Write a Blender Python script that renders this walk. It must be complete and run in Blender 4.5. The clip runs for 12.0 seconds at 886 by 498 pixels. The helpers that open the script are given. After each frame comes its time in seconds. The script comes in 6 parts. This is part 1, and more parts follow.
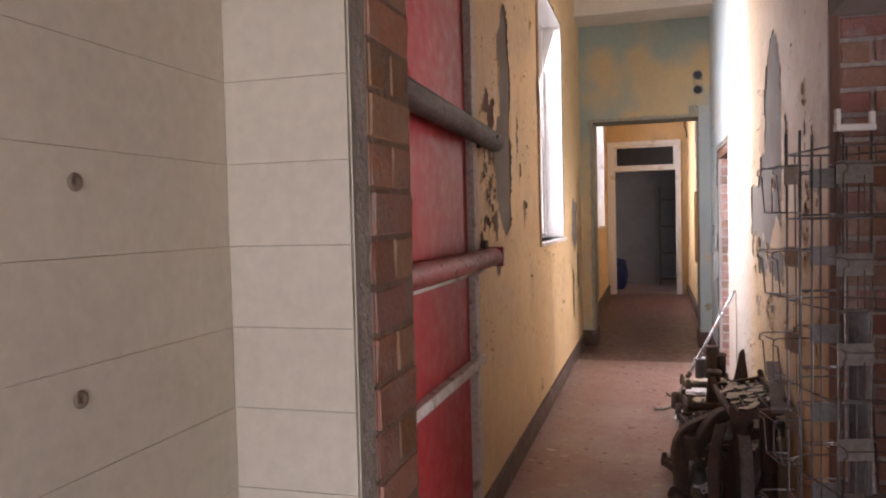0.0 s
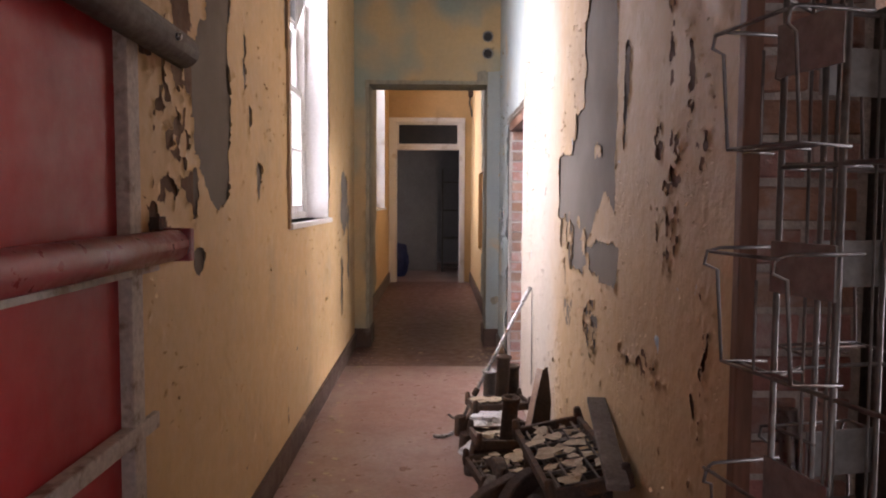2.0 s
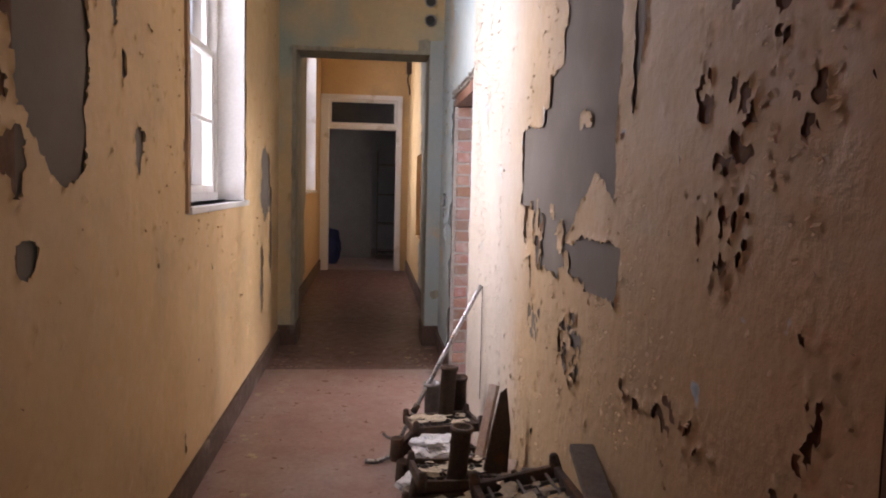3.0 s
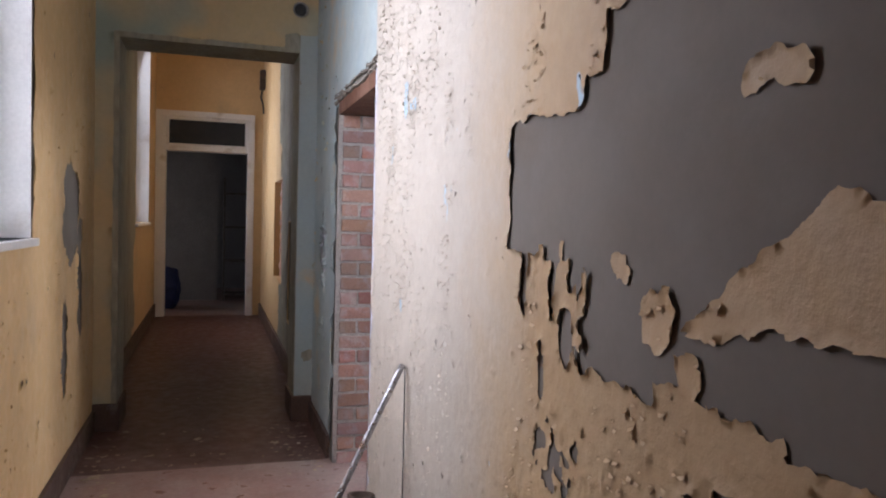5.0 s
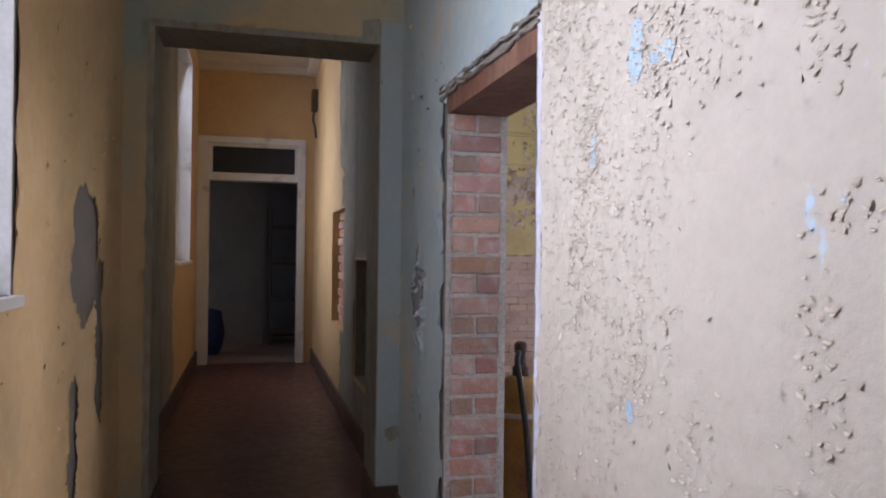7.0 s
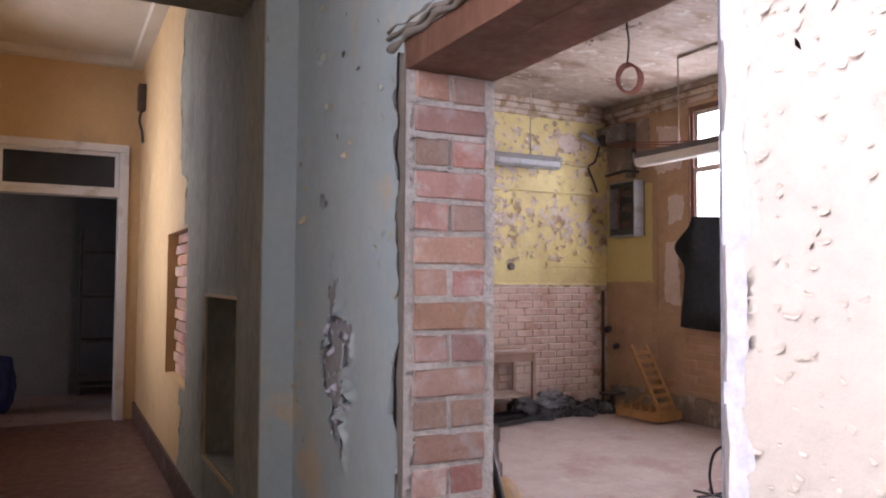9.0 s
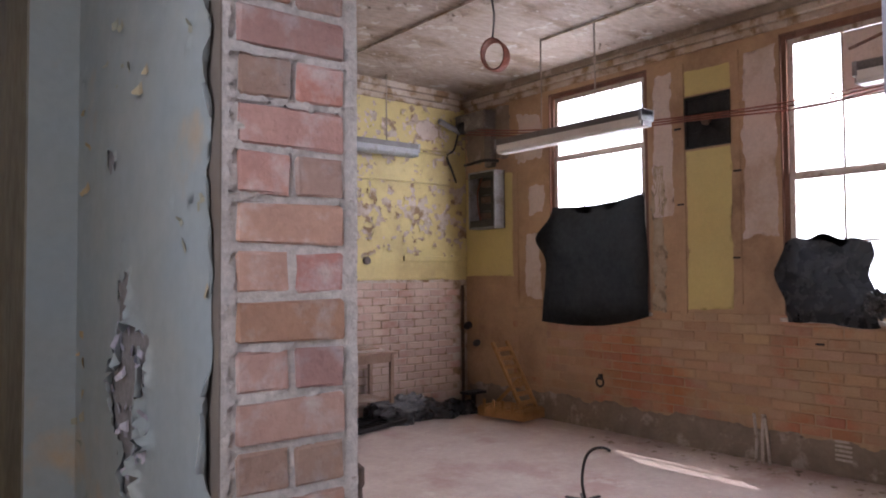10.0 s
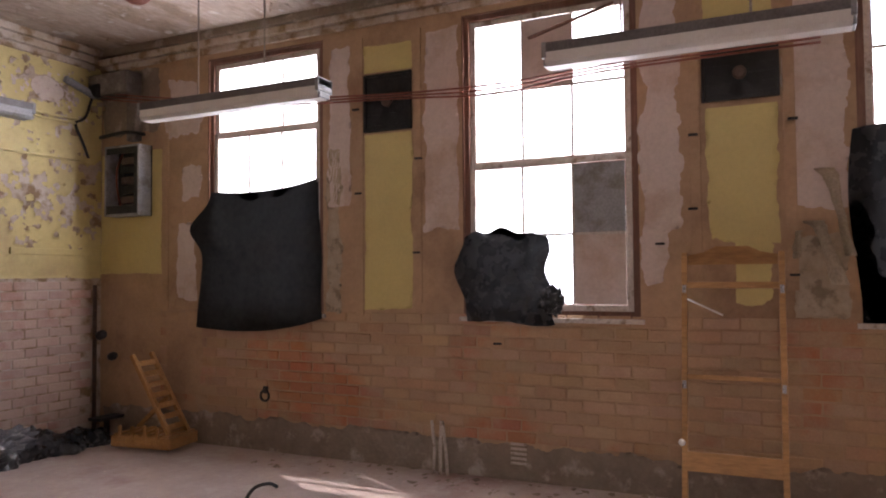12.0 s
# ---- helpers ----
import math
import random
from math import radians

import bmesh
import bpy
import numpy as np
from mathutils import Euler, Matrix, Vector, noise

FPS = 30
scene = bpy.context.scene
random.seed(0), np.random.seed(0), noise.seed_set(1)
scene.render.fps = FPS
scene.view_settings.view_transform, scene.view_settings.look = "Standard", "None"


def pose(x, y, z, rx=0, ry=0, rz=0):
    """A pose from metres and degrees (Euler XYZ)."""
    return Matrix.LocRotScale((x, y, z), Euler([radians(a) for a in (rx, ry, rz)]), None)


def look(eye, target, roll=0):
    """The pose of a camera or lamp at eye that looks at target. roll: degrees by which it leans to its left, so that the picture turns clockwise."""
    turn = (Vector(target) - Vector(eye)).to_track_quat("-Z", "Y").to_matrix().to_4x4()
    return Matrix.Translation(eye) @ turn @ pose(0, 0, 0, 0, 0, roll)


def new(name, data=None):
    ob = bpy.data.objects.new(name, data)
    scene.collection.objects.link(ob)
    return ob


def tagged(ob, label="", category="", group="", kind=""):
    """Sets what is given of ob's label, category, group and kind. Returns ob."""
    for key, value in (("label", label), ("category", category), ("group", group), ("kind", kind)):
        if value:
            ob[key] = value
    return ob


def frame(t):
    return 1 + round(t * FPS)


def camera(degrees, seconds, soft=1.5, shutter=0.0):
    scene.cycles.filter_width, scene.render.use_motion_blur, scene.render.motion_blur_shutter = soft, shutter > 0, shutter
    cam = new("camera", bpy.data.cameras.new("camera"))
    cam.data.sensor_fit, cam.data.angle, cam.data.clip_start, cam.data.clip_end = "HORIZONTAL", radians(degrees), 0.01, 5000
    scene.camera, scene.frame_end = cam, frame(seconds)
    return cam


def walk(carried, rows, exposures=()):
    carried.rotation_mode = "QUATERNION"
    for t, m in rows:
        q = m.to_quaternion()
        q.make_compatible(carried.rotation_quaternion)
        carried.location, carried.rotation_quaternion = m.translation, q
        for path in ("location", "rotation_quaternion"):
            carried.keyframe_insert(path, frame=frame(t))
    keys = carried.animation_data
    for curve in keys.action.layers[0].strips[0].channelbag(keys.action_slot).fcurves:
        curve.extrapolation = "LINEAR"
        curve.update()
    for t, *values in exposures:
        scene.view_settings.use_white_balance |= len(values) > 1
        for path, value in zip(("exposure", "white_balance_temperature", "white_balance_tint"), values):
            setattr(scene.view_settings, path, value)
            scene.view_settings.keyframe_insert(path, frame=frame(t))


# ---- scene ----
cam = camera(61.7, 12.0, soft=2.0)
PATH = [
    (0, (0.055, -0.099, 1.58), (-0.495, 1.822, 1.502), -1.4),
    (0.5, (0.077, 0.296, 1.536), (-0.357, 2.246, 1.444), -1.5),
    (1, (0.088, 0.693, 1.543), (-0.273, 2.656, 1.409), -0.8),
    (1.5, (0.041, 1.074, 1.535), (-0.113, 3.066, 1.437), -0.3),
    (2, (0.045, 1.405, 1.522), (0.062, 3.401, 1.392), 0.3),
    (2.5, (0.079, 1.779, 1.523), (0.11, 3.775, 1.39), 0.6),
    (3, (0.04, 2.146, 1.509), (0.235, 4.129, 1.341), 1.4),
    (5, (-0.034, 3.543, 1.504), (0.56, 5.451, 1.432), 1.5),
    (5.5, (-0.078, 3.823, 1.518), (0.642, 5.688, 1.461), 1.0),
    (6, (-0.084, 4.198, 1.517), (0.587, 6.082, 1.466), 0.6),
    (6.5, (-0.114, 4.543, 1.519), (0.385, 6.48, 1.507), 0.8),
    (8.5, (-0.168, 5.938, 1.55), (0.474, 7.831, 1.619), -0.5),
    (9, (-0.138, 6.251, 1.568), (0.786, 8.023, 1.652), 0.4),
    (9.5, (0.003, 6.538, 1.53), (1.101, 8.21, 1.574), 0.2),
    (10, (0.176, 6.807, 1.549), (1.432, 8.361, 1.625), -0.4),
    (10.5, (0.329, 7.059, 1.53), (1.785, 8.428, 1.606), -0.1),
    (11, (0.485, 7.253, 1.543), (2.129, 8.389, 1.634), -0.1),
    (11.5, (0.713, 7.373, 1.517), (2.419, 8.414, 1.604), -0.5),
    (12, (0.937, 7.45, 1.514), (2.74, 8.313, 1.586), -0.5),
]
EXPOSURES = [(0.0, 0.8, 6500, 24), (0.5, 0.6, 6600, 25), (1.5, 0.5, 6600, 25), (2.5, 0.25, 6600, 25), (3.2, 0.1, 6600, 23), (5.0, -0.36, 6000, 18), (6.0, -0.63, 5950, 18), (6.5, -0.82, 5850, 18), (8.5, -0.13, 6250, 25), (9.0, -0.12, 6250, 25), (9.5, -0.33, 6250, 24), (10.0, -0.44, 6150, 22), (12.0, -0.58, 6550, 24)]
walk(cam, [(t, look(eye, target, roll)) for t, eye, target, roll in PATH], EXPOSURES)

# ---- world, sun and sky light at the openings ----
world = bpy.data.worlds.new("world")
scene.world = world
world.use_nodes = True
wn = world.node_tree
sky = wn.nodes.new("ShaderNodeTexSky")
sky.sky_type, sky.sun_disc = "NISHITA", False
SUN_WAY = Vector((0.262, 0.48, 1.0)).normalized()
sky.sun_elevation = math.asin(SUN_WAY.z)
sky.sun_rotation = math.atan2(SUN_WAY.x, SUN_WAY.y)
wn.links.new(sky.outputs[0], wn.nodes["Background"].inputs[0])
wn.nodes["Background"].inputs[1].default_value = 0.15
sun_data = bpy.data.lights.new("sun", "SUN")
sun_data.energy, sun_data.angle, sun_data.color = 5.0, radians(0.6), (1.0, 0.95, 0.87)
sun = new("sun", sun_data)
sun.matrix_world = look(SUN_WAY * 30, (0, 0, 0))


def sky_light(name, place, toward, width, height, watts, colour=(0.93, 0.96, 1.0), spread=180):
    """The sky's light at an opening."""
    data = bpy.data.lights.new(name, "AREA")
    data.shape, data.size, data.size_y, data.energy, data.color, data.spread = "RECTANGLE", width, height, watts, colour, radians(spread)
    ob = new(name, data)
    ob.matrix_world = look(place, Vector(place) + Vector(toward))
    return ob


sky_light("window_light", (-1.16, 6.48, 2.42), (1, 0, -0.3), 1.54, 2.06, 70, spread=142)
sky_light("window_light", (-1.2, 13.27, 2.58), (1, 0, -0.25), 1.7, 2.3, 46, spread=140)
sky_light("window_light", (-3.1, 16.65, 1.7), (1, 0, 0), 0.9, 1.2, 10)
for y, wide, watts in ((12.2, 3.4, 1300), (9.11, 2.58, 1150), (6.46, 2.58, 1150)):
    sky_light("window_light", (7.25, y, 3.4), (-1, 0, -0.3), wide, 4.7, watts)
# Lamps in two unseen doorways, added to brighten the white wall.
sky_light("unseen_door_light", (0.0, -2.45, 1.3), (0, 1, 0), 1.1, 2.1, 21)
sky_light("unseen_door_light", (0.93, -1.3, 1.1), (-1, 0.25, 0), 1.1, 2.0, 12)
# Lamp in an unseen store window, added to brighten the red panel and bricks.
sky_light("added_store_light", (3.98, 2.65, 1.6), (-1, 0, 0), 1.0, 1.2, 50)

# ---- materials ----


def ramp_mix(nt, fac, a, b):
    m = nt.nodes.new("ShaderNodeMix")
    m.data_type = "RGBA"
    nt.links.new(fac, m.inputs[0])
    for sock, v in ((m.inputs[6], a), (m.inputs[7], b)):
        if isinstance(v, tuple):
            sock.default_value = (*v, 1)
        else:
            nt.links.new(v, sock)
    return m.outputs[2]


def noise_fac(nt, pos, scale, lo, hi, detail=5.0, rough=0.6, stretch=None, shift=0.0):
    """A noise from 0 to 1 between the levels lo and hi."""
    mp = nt.nodes.new("ShaderNodeMapping")
    mp.inputs["Location"].default_value = (shift, shift * 0.7, shift * 1.3)
    if stretch:
        mp.inputs["Scale"].default_value = stretch
    nt.links.new(pos, mp.inputs[0])
    n = nt.nodes.new("ShaderNodeTexNoise")
    n.inputs["Scale"].default_value, n.inputs["Detail"].default_value, n.inputs["Roughness"].default_value = scale, detail, rough
    nt.links.new(mp.outputs[0], n.inputs["Vector"])
    r = nt.nodes.new("ShaderNodeMapRange")
    r.inputs[1].default_value, r.inputs[2].default_value = lo, hi
    nt.links.new(n.outputs[0], r.inputs[0])
    return r.outputs[0]


def surface(name, base, second=None, stain=None, rough=0.8, metal=0.0, scale=3.0, stain_scale=1.2, stain_at=(0.52, 0.66),
            fine=60.0, bump=0.25, bump_depth=0.003, vary=0.0, stretch=None, grain=0.12, spots=None, spot_at=(0.62, 0.66), spot_scale=9.0, transmission=0.0, stain_detail=8.0, coat=None):
    """A rough, worn surface: two colours mixed by a broad noise, stains, fine grain and relief, at world size."""
    mat = bpy.data.materials.new(name)
    mat.use_nodes = True
    nt = mat.node_tree
    b = nt.nodes["Principled BSDF"]
    pos = nt.nodes.new("ShaderNodeNewGeometry").outputs["Position"]
    second = second or tuple(c * 0.75 for c in base)
    col = ramp_mix(nt, noise_fac(nt, pos, scale, 0.35, 0.68, stretch=stretch), base, second)
    if stain:
        col = ramp_mix(nt, noise_fac(nt, pos, stain_scale, *stain_at, detail=stain_detail, rough=0.6, stretch=stretch, shift=3.7), col, stain)
    if coat:
        other, start, end = coat
        xyz = nt.nodes.new("ShaderNodeSeparateXYZ")
        nt.links.new(pos, xyz.inputs[0])
        wave = nt.nodes.new("ShaderNodeMath")
        wave.operation = "MULTIPLY_ADD"
        wave.inputs[1].default_value = 0.9
        nt.links.new(noise_fac(nt, pos, 2.2, 0.0, 1.0, detail=9, rough=0.7, shift=6.3), wave.inputs[0])
        nt.links.new(xyz.outputs[1], wave.inputs[2])
        edge = nt.nodes.new("ShaderNodeMapRange")
        edge.inputs[1].default_value, edge.inputs[2].default_value = start + 0.45, end + 0.45
        nt.links.new(wave.outputs[0], edge.inputs[0])
        col = ramp_mix(nt, edge.outputs[0], col, ramp_mix(nt, noise_fac(nt, pos, 1.1, 0.4, 0.7, shift=2.2), other, tuple(c * 0.93 for c in other)))
    if spots:
        col = ramp_mix(nt, noise_fac(nt, pos, spot_scale, *spot_at, detail=4, shift=9.1), col, spots)
    if grain:
        dark = ramp_mix(nt, noise_fac(nt, pos, fine, 0.3, 0.75, detail=3, stretch=stretch, shift=1.9), (1, 1, 1), (1 - 3 * grain,) * 3)
        m = nt.nodes.new("ShaderNodeMix")
        m.data_type, m.blend_type = "RGBA", "MULTIPLY"
        m.inputs[0].default_value = 1.0
        nt.links.new(col, m.inputs[6])
        nt.links.new(dark, m.inputs[7])
        col = m.outputs[2]
    if vary:
        hsv = nt.nodes.new("ShaderNodeHueSaturation")
        info = nt.nodes.new("ShaderNodeObjectInfo")
        for k, (lo, hi) in {"Value": (1 - vary, 1 + vary * 0.7), "Hue": (0.5 - vary * 0.06, 0.5 + vary * 0.09), "Saturation": (1 - vary, 1 + vary * 0.3)}.items():
            r = nt.nodes.new("ShaderNodeMapRange")
            r.inputs[3].default_value, r.inputs[4].default_value = lo, hi
            if k == "Value":
                nt.links.new(info.outputs["Random"], r.inputs[0])
            else:
                w = nt.nodes.new("ShaderNodeMath")
                w.operation = "FRACT"
                mul = nt.nodes.new("ShaderNodeMath")
                mul.operation = "MULTIPLY"
                mul.inputs[1].default_value = 17.3 if k == "Hue" else 41.7
                nt.links.new(info.outputs["Random"], mul.inputs[0])
                nt.links.new(mul.outputs[0], w.inputs[0])
                nt.links.new(w.outputs[0], r.inputs[0])
            nt.links.new(r.outputs[0], hsv.inputs[k])
        nt.links.new(col, hsv.inputs["Color"])
        col = hsv.outputs[0]
    nt.links.new(col, b.inputs["Base Color"])
    rr = nt.nodes.new("ShaderNodeMapRange")
    rr.inputs[3].default_value, rr.inputs[4].default_value = max(rough - 0.12, 0.03), min(rough + 0.12, 1.0)
    nt.links.new(noise_fac(nt, pos, scale * 4, 0.3, 0.7, shift=5.5), rr.inputs[0])
    nt.links.new(rr.outputs[0], b.inputs["Roughness"])
    b.inputs["Metallic"].default_value = metal
    b.inputs["Transmission Weight"].default_value = transmission
    if bump:
        bp = nt.nodes.new("ShaderNodeBump")
        bp.inputs["Strength"].default_value, bp.inputs["Distance"].default_value = bump, bump_depth
        add = nt.nodes.new("ShaderNodeMath")
        add.operation = "ADD"
        nt.links.new(noise_fac(nt, pos, fine * 0.8, 0.2, 0.8, detail=4, stretch=stretch), add.inputs[0])
        nt.links.new(noise_fac(nt, pos, fine * 0.12, 0.2, 0.8, detail=6), add.inputs[1])
        nt.links.new(add.outputs[0], bp.inputs["Height"])
        nt.links.new(bp.outputs[0], b.inputs["Normal"])
    return mat


M_CREAM = surface("cream_paint", (0.66, 0.45, 0.22), (0.61, 0.41, 0.20), (0.47, 0.34, 0.19), rough=0.55, grain=0.03, stain_scale=1.5, stain_at=(0.56, 0.75), bump=0.5, fine=25)
M_WHITISH = surface("whitish_paint", (0.56, 0.49, 0.41), (0.52, 0.45, 0.37), (0.50, 0.41, 0.31), rough=0.6, stain_scale=0.9, stain_at=(0.52, 0.75), bump=0.6, bump_depth=0.005, fine=28, grain=0.03,
                 spots=(0.42, 0.55, 0.66), spot_at=(0.68, 0.70), spot_scale=3.0)
M_CREAM_BLUE = surface("cream_over_blue_paint", (0.60, 0.44, 0.23), (0.52, 0.41, 0.24), (0.33, 0.38, 0.32), rough=0.65, stain_scale=0.85, stain_at=(0.50, 0.60), stain_detail=2.5, bump=0.4, fine=25, grain=0.03)
M_PALE = surface("pale_cream_paint", (0.53, 0.375, 0.215), (0.50, 0.34, 0.185), (0.43, 0.28, 0.145), rough=0.6, stain_scale=0.9, stain_at=(0.5, 0.75), bump=0.6, bump_depth=0.005, fine=28, grain=0.03,
                 spots=(0.45, 0.58, 0.68), spot_at=(0.69, 0.71), spot_scale=3.0, coat=((0.51, 0.45, 0.38), 5.1, 5.65))
M_BLUE = surface("blue_grey_paint", (0.36, 0.43, 0.45), (0.40, 0.44, 0.42), (0.50, 0.41, 0.28), rough=0.55, stain_scale=2.2, stain_at=(0.58, 0.68), bump=0.3, fine=30, grain=0.03)
M_GREYGREEN = surface("grey_green_paint", (0.34, 0.34, 0.28), (0.38, 0.34, 0.24), (0.24, 0.22, 0.17), rough=0.7, stain_scale=1.6, bump=0.4, fine=30, stretch=(1, 1, 0.4))
M_PLASTER = surface("bare_grey_plaster", (0.21, 0.18, 0.15), (0.175, 0.152, 0.13), (0.165, 0.13, 0.098), rough=0.85, scale=1.5, bump=0.15, fine=50, grain=0.02)
M_WHITE_WALL = surface("white_painted_block", (0.67, 0.62, 0.51), (0.63, 0.58, 0.48), (0.58, 0.53, 0.43), rough=0.5, stain_scale=0.8, bump=0.15, fine=30, grain=0.04)
M_CEIL = surface("ceiling_distemper", (0.74, 0.66, 0.55), (0.68, 0.60, 0.48), rough=0.9, bump=0.2, grain=0.05)
M_FLAKING = surface("flaking_ceiling", (0.44, 0.355, 0.29), (0.37, 0.285, 0.225), (0.24, 0.165, 0.11), rough=0.9, stain_scale=2.2, stain_at=(0.52, 0.64), bump=1.0, bump_depth=0.012, fine=18,
                    spots=(0.55, 0.48, 0.42), spot_at=(0.6, 0.64), spot_scale=5, stretch=(0.6, 1.4, 1))
M_FLOOR = surface("red_floor", (0.38, 0.225, 0.185), (0.33, 0.195, 0.16), (0.46, 0.38, 0.35), rough=0.36, stain_scale=1.1, stain_at=(0.42, 0.68), bump=0.2, fine=40, grain=0.08)
# Darker red: the shade beyond the window's light is put into the colour.
M_FLOOR_SHADED = surface("shaded_red_floor", (0.17, 0.082, 0.066), (0.14, 0.07, 0.058), (0.21, 0.13, 0.11), rough=0.4, stain_scale=1.1, stain_at=(0.54, 0.74), bump=0.2, fine=40, grain=0.06)
M_ROOM_FLOOR = surface("dusty_floor", (0.49, 0.41, 0.37), (0.42, 0.33, 0.295), (0.39, 0.27, 0.24), rough=0.6, stain_scale=1.4, stain_at=(0.54, 0.66), bump=0.35, fine=35,
                       spots=(0.52, 0.47, 0.43), spot_at=(0.58, 0.7), spot_scale=2.2, grain=0.05)
M_BRICK = surface("red_brick", (0.42, 0.225, 0.18), (0.36, 0.185, 0.155), (0.47, 0.39, 0.37), rough=0.9, scale=12, stain_scale=11, stain_at=(0.50, 0.68), bump=0.9, bump_depth=0.004, fine=70, vary=0.28, grain=0.05)
M_BRICK_DULL = surface("dusty_red_brick", (0.53, 0.26, 0.165), (0.47, 0.225, 0.145), (0.46, 0.31, 0.24), rough=0.9, scale=12, stain_scale=9, stain_at=(0.5, 0.66), bump=0.9, bump_depth=0.004, fine=70, vary=0.25, grain=0.05)
M_MORTAR = surface("lime_mortar", (0.58, 0.55, 0.52), (0.48, 0.45, 0.42), rough=0.95, scale=9, bump=1.0, bump_depth=0.006, fine=60)
M_MORTAR_DULL = surface("brown_mortar", (0.40, 0.28, 0.21), (0.33, 0.23, 0.175), rough=0.95, scale=9, bump=1.0, bump_depth=0.006, fine=60)
M_STRIPPED = surface("stripped_wall", (0.47, 0.315, 0.19), (0.39, 0.255, 0.155), (0.29, 0.18, 0.11), rough=0.9, stain_scale=1.7, stain_at=(0.5, 0.7), bump=0.6, fine=35, grain=0.05)
M_WALLBRICK = surface("plaster_stained_brick", (0.46, 0.295, 0.175), (0.41, 0.25, 0.15), (0.44, 0.17, 0.08), rough=0.9, scale=4, stain_scale=1.15, stain_at=(0.50, 0.60), bump=0.8, bump_depth=0.004, fine=60, vary=0.12, grain=0.05)
M_PINKBRICK = surface("pink_painted_brick", (0.58, 0.43, 0.36), (0.52, 0.37, 0.31), (0.46, 0.26, 0.20), rough=0.85, scale=3, stain_scale=2.2, stain_at=(0.52, 0.66), bump=0.7, fine=60, vary=0.10, grain=0.05)
M_YELLOW = surface("yellow_paint", (0.62, 0.52, 0.22), (0.57, 0.47, 0.21), (0.48, 0.38, 0.17), rough=0.6, stain_scale=1.5, bump=0.4, fine=30, grain=0.03)
M_YELLOW_FLAT = surface("plain_yellow_paint", (0.58, 0.48, 0.19), (0.54, 0.44, 0.18), rough=0.6, bump=0.2, fine=40, grain=0.03)
M_UNDER = surface("stripped_plaster", (0.44, 0.34, 0.25), (0.56, 0.49, 0.43), (0.27, 0.18, 0.10), rough=0.9, stain_scale=6, stain_at=(0.48, 0.6), bump=0.7, fine=40, grain=0.05)
M_PINKPLASTER = surface("pink_white_plaster", (0.62, 0.52, 0.47), (0.57, 0.47, 0.41), (0.50, 0.38, 0.30), rough=0.85, stain_scale=2.5, bump=0.3, fine=40, grain=0.05)
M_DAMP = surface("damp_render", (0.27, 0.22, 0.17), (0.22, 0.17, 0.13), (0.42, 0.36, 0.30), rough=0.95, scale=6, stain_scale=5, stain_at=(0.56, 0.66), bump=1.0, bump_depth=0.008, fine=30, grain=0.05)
M_WHITE = surface("white_gloss_paint", (0.78, 0.76, 0.74), (0.72, 0.70, 0.68), (0.52, 0.46, 0.40), rough=0.45, stain_scale=3, stain_at=(0.6, 0.72), bump=0.2, fine=60, grain=0.04)
M_OLDWHITE = surface("worn_white_paint", (0.62, 0.56, 0.50), (0.54, 0.46, 0.39), (0.30, 0.22, 0.16), rough=0.6, scale=8, stain_scale=9, stain_at=(0.57, 0.66), bump=0.5, fine=50)
M_RED = surface("red_gloss_panel", (0.44, 0.022, 0.028), (0.42, 0.028, 0.032), (0.40, 0.032, 0.036), rough=0.46, stain_scale=0.9, bump=0.08, fine=25, grain=0.04)
M_DARKRED = surface("dark_red_rail", (0.28, 0.035, 0.04), (0.24, 0.03, 0.035), (0.45, 0.30, 0.28), rough=0.35, scale=6, stain_scale=7, stain_at=(0.6, 0.68), bump=0.4, fine=30, stretch=(1, 0.25, 1))
M_SKIRT = surface("dark_brown_skirting", (0.13, 0.075, 0.055), (0.10, 0.06, 0.045), (0.30, 0.24, 0.20), rough=0.6, stain_scale=4, stain_at=(0.58, 0.7), bump=0.4)
M_BROWNWOOD = surface("brown_timber", (0.19, 0.085, 0.05), (0.14, 0.065, 0.04), (0.24, 0.13, 0.09), rough=0.6, scale=5, stain_scale=4, bump=0.4, stretch=(1, 1, 0.15))
M_DARKWOOD = surface("dark_round_timber", (0.10, 0.07, 0.055), (0.075, 0.055, 0.045), (0.16, 0.11, 0.09), rough=0.6, scale=8, stain_scale=5, bump=0.5, stretch=(1, 0.15, 1))
M_PINE = surface("varnished_pine", (0.52, 0.29, 0.11), (0.46, 0.24, 0.085), (0.36, 0.18, 0.06), rough=0.45, scale=6, stain_scale=4, bump=0.2, stretch=(1, 0.2, 1))
M_CRATE = surface("old_orange_timber", (0.47, 0.255, 0.09), (0.38, 0.20, 0.07), rough=0.7, scale=8, bump=0.4)
M_TABLE = surface("worn_table_timber", (0.40, 0.27, 0.20), (0.33, 0.21, 0.15), (0.50, 0.42, 0.36), rough=0.7, scale=6, bump=0.3)
M_RUST = surface("rusty_iron", (0.115, 0.075, 0.055), (0.085, 0.06, 0.05), (0.17, 0.085, 0.045), rough=0.8, metal=0.25, scale=14, stain_scale=11, bump=0.9, fine=90)
M_ASH = surface("grey_dusted_iron", (0.20, 0.17, 0.15), (0.15, 0.125, 0.11), (0.30, 0.27, 0.25), rough=0.85, scale=12, stain_scale=8, bump=0.8, fine=80)
M_FLAKE = surface("paint_flakes", (0.62, 0.52, 0.38), (0.55, 0.46, 0.34), rough=0.8, scale=20, bump=0.3)
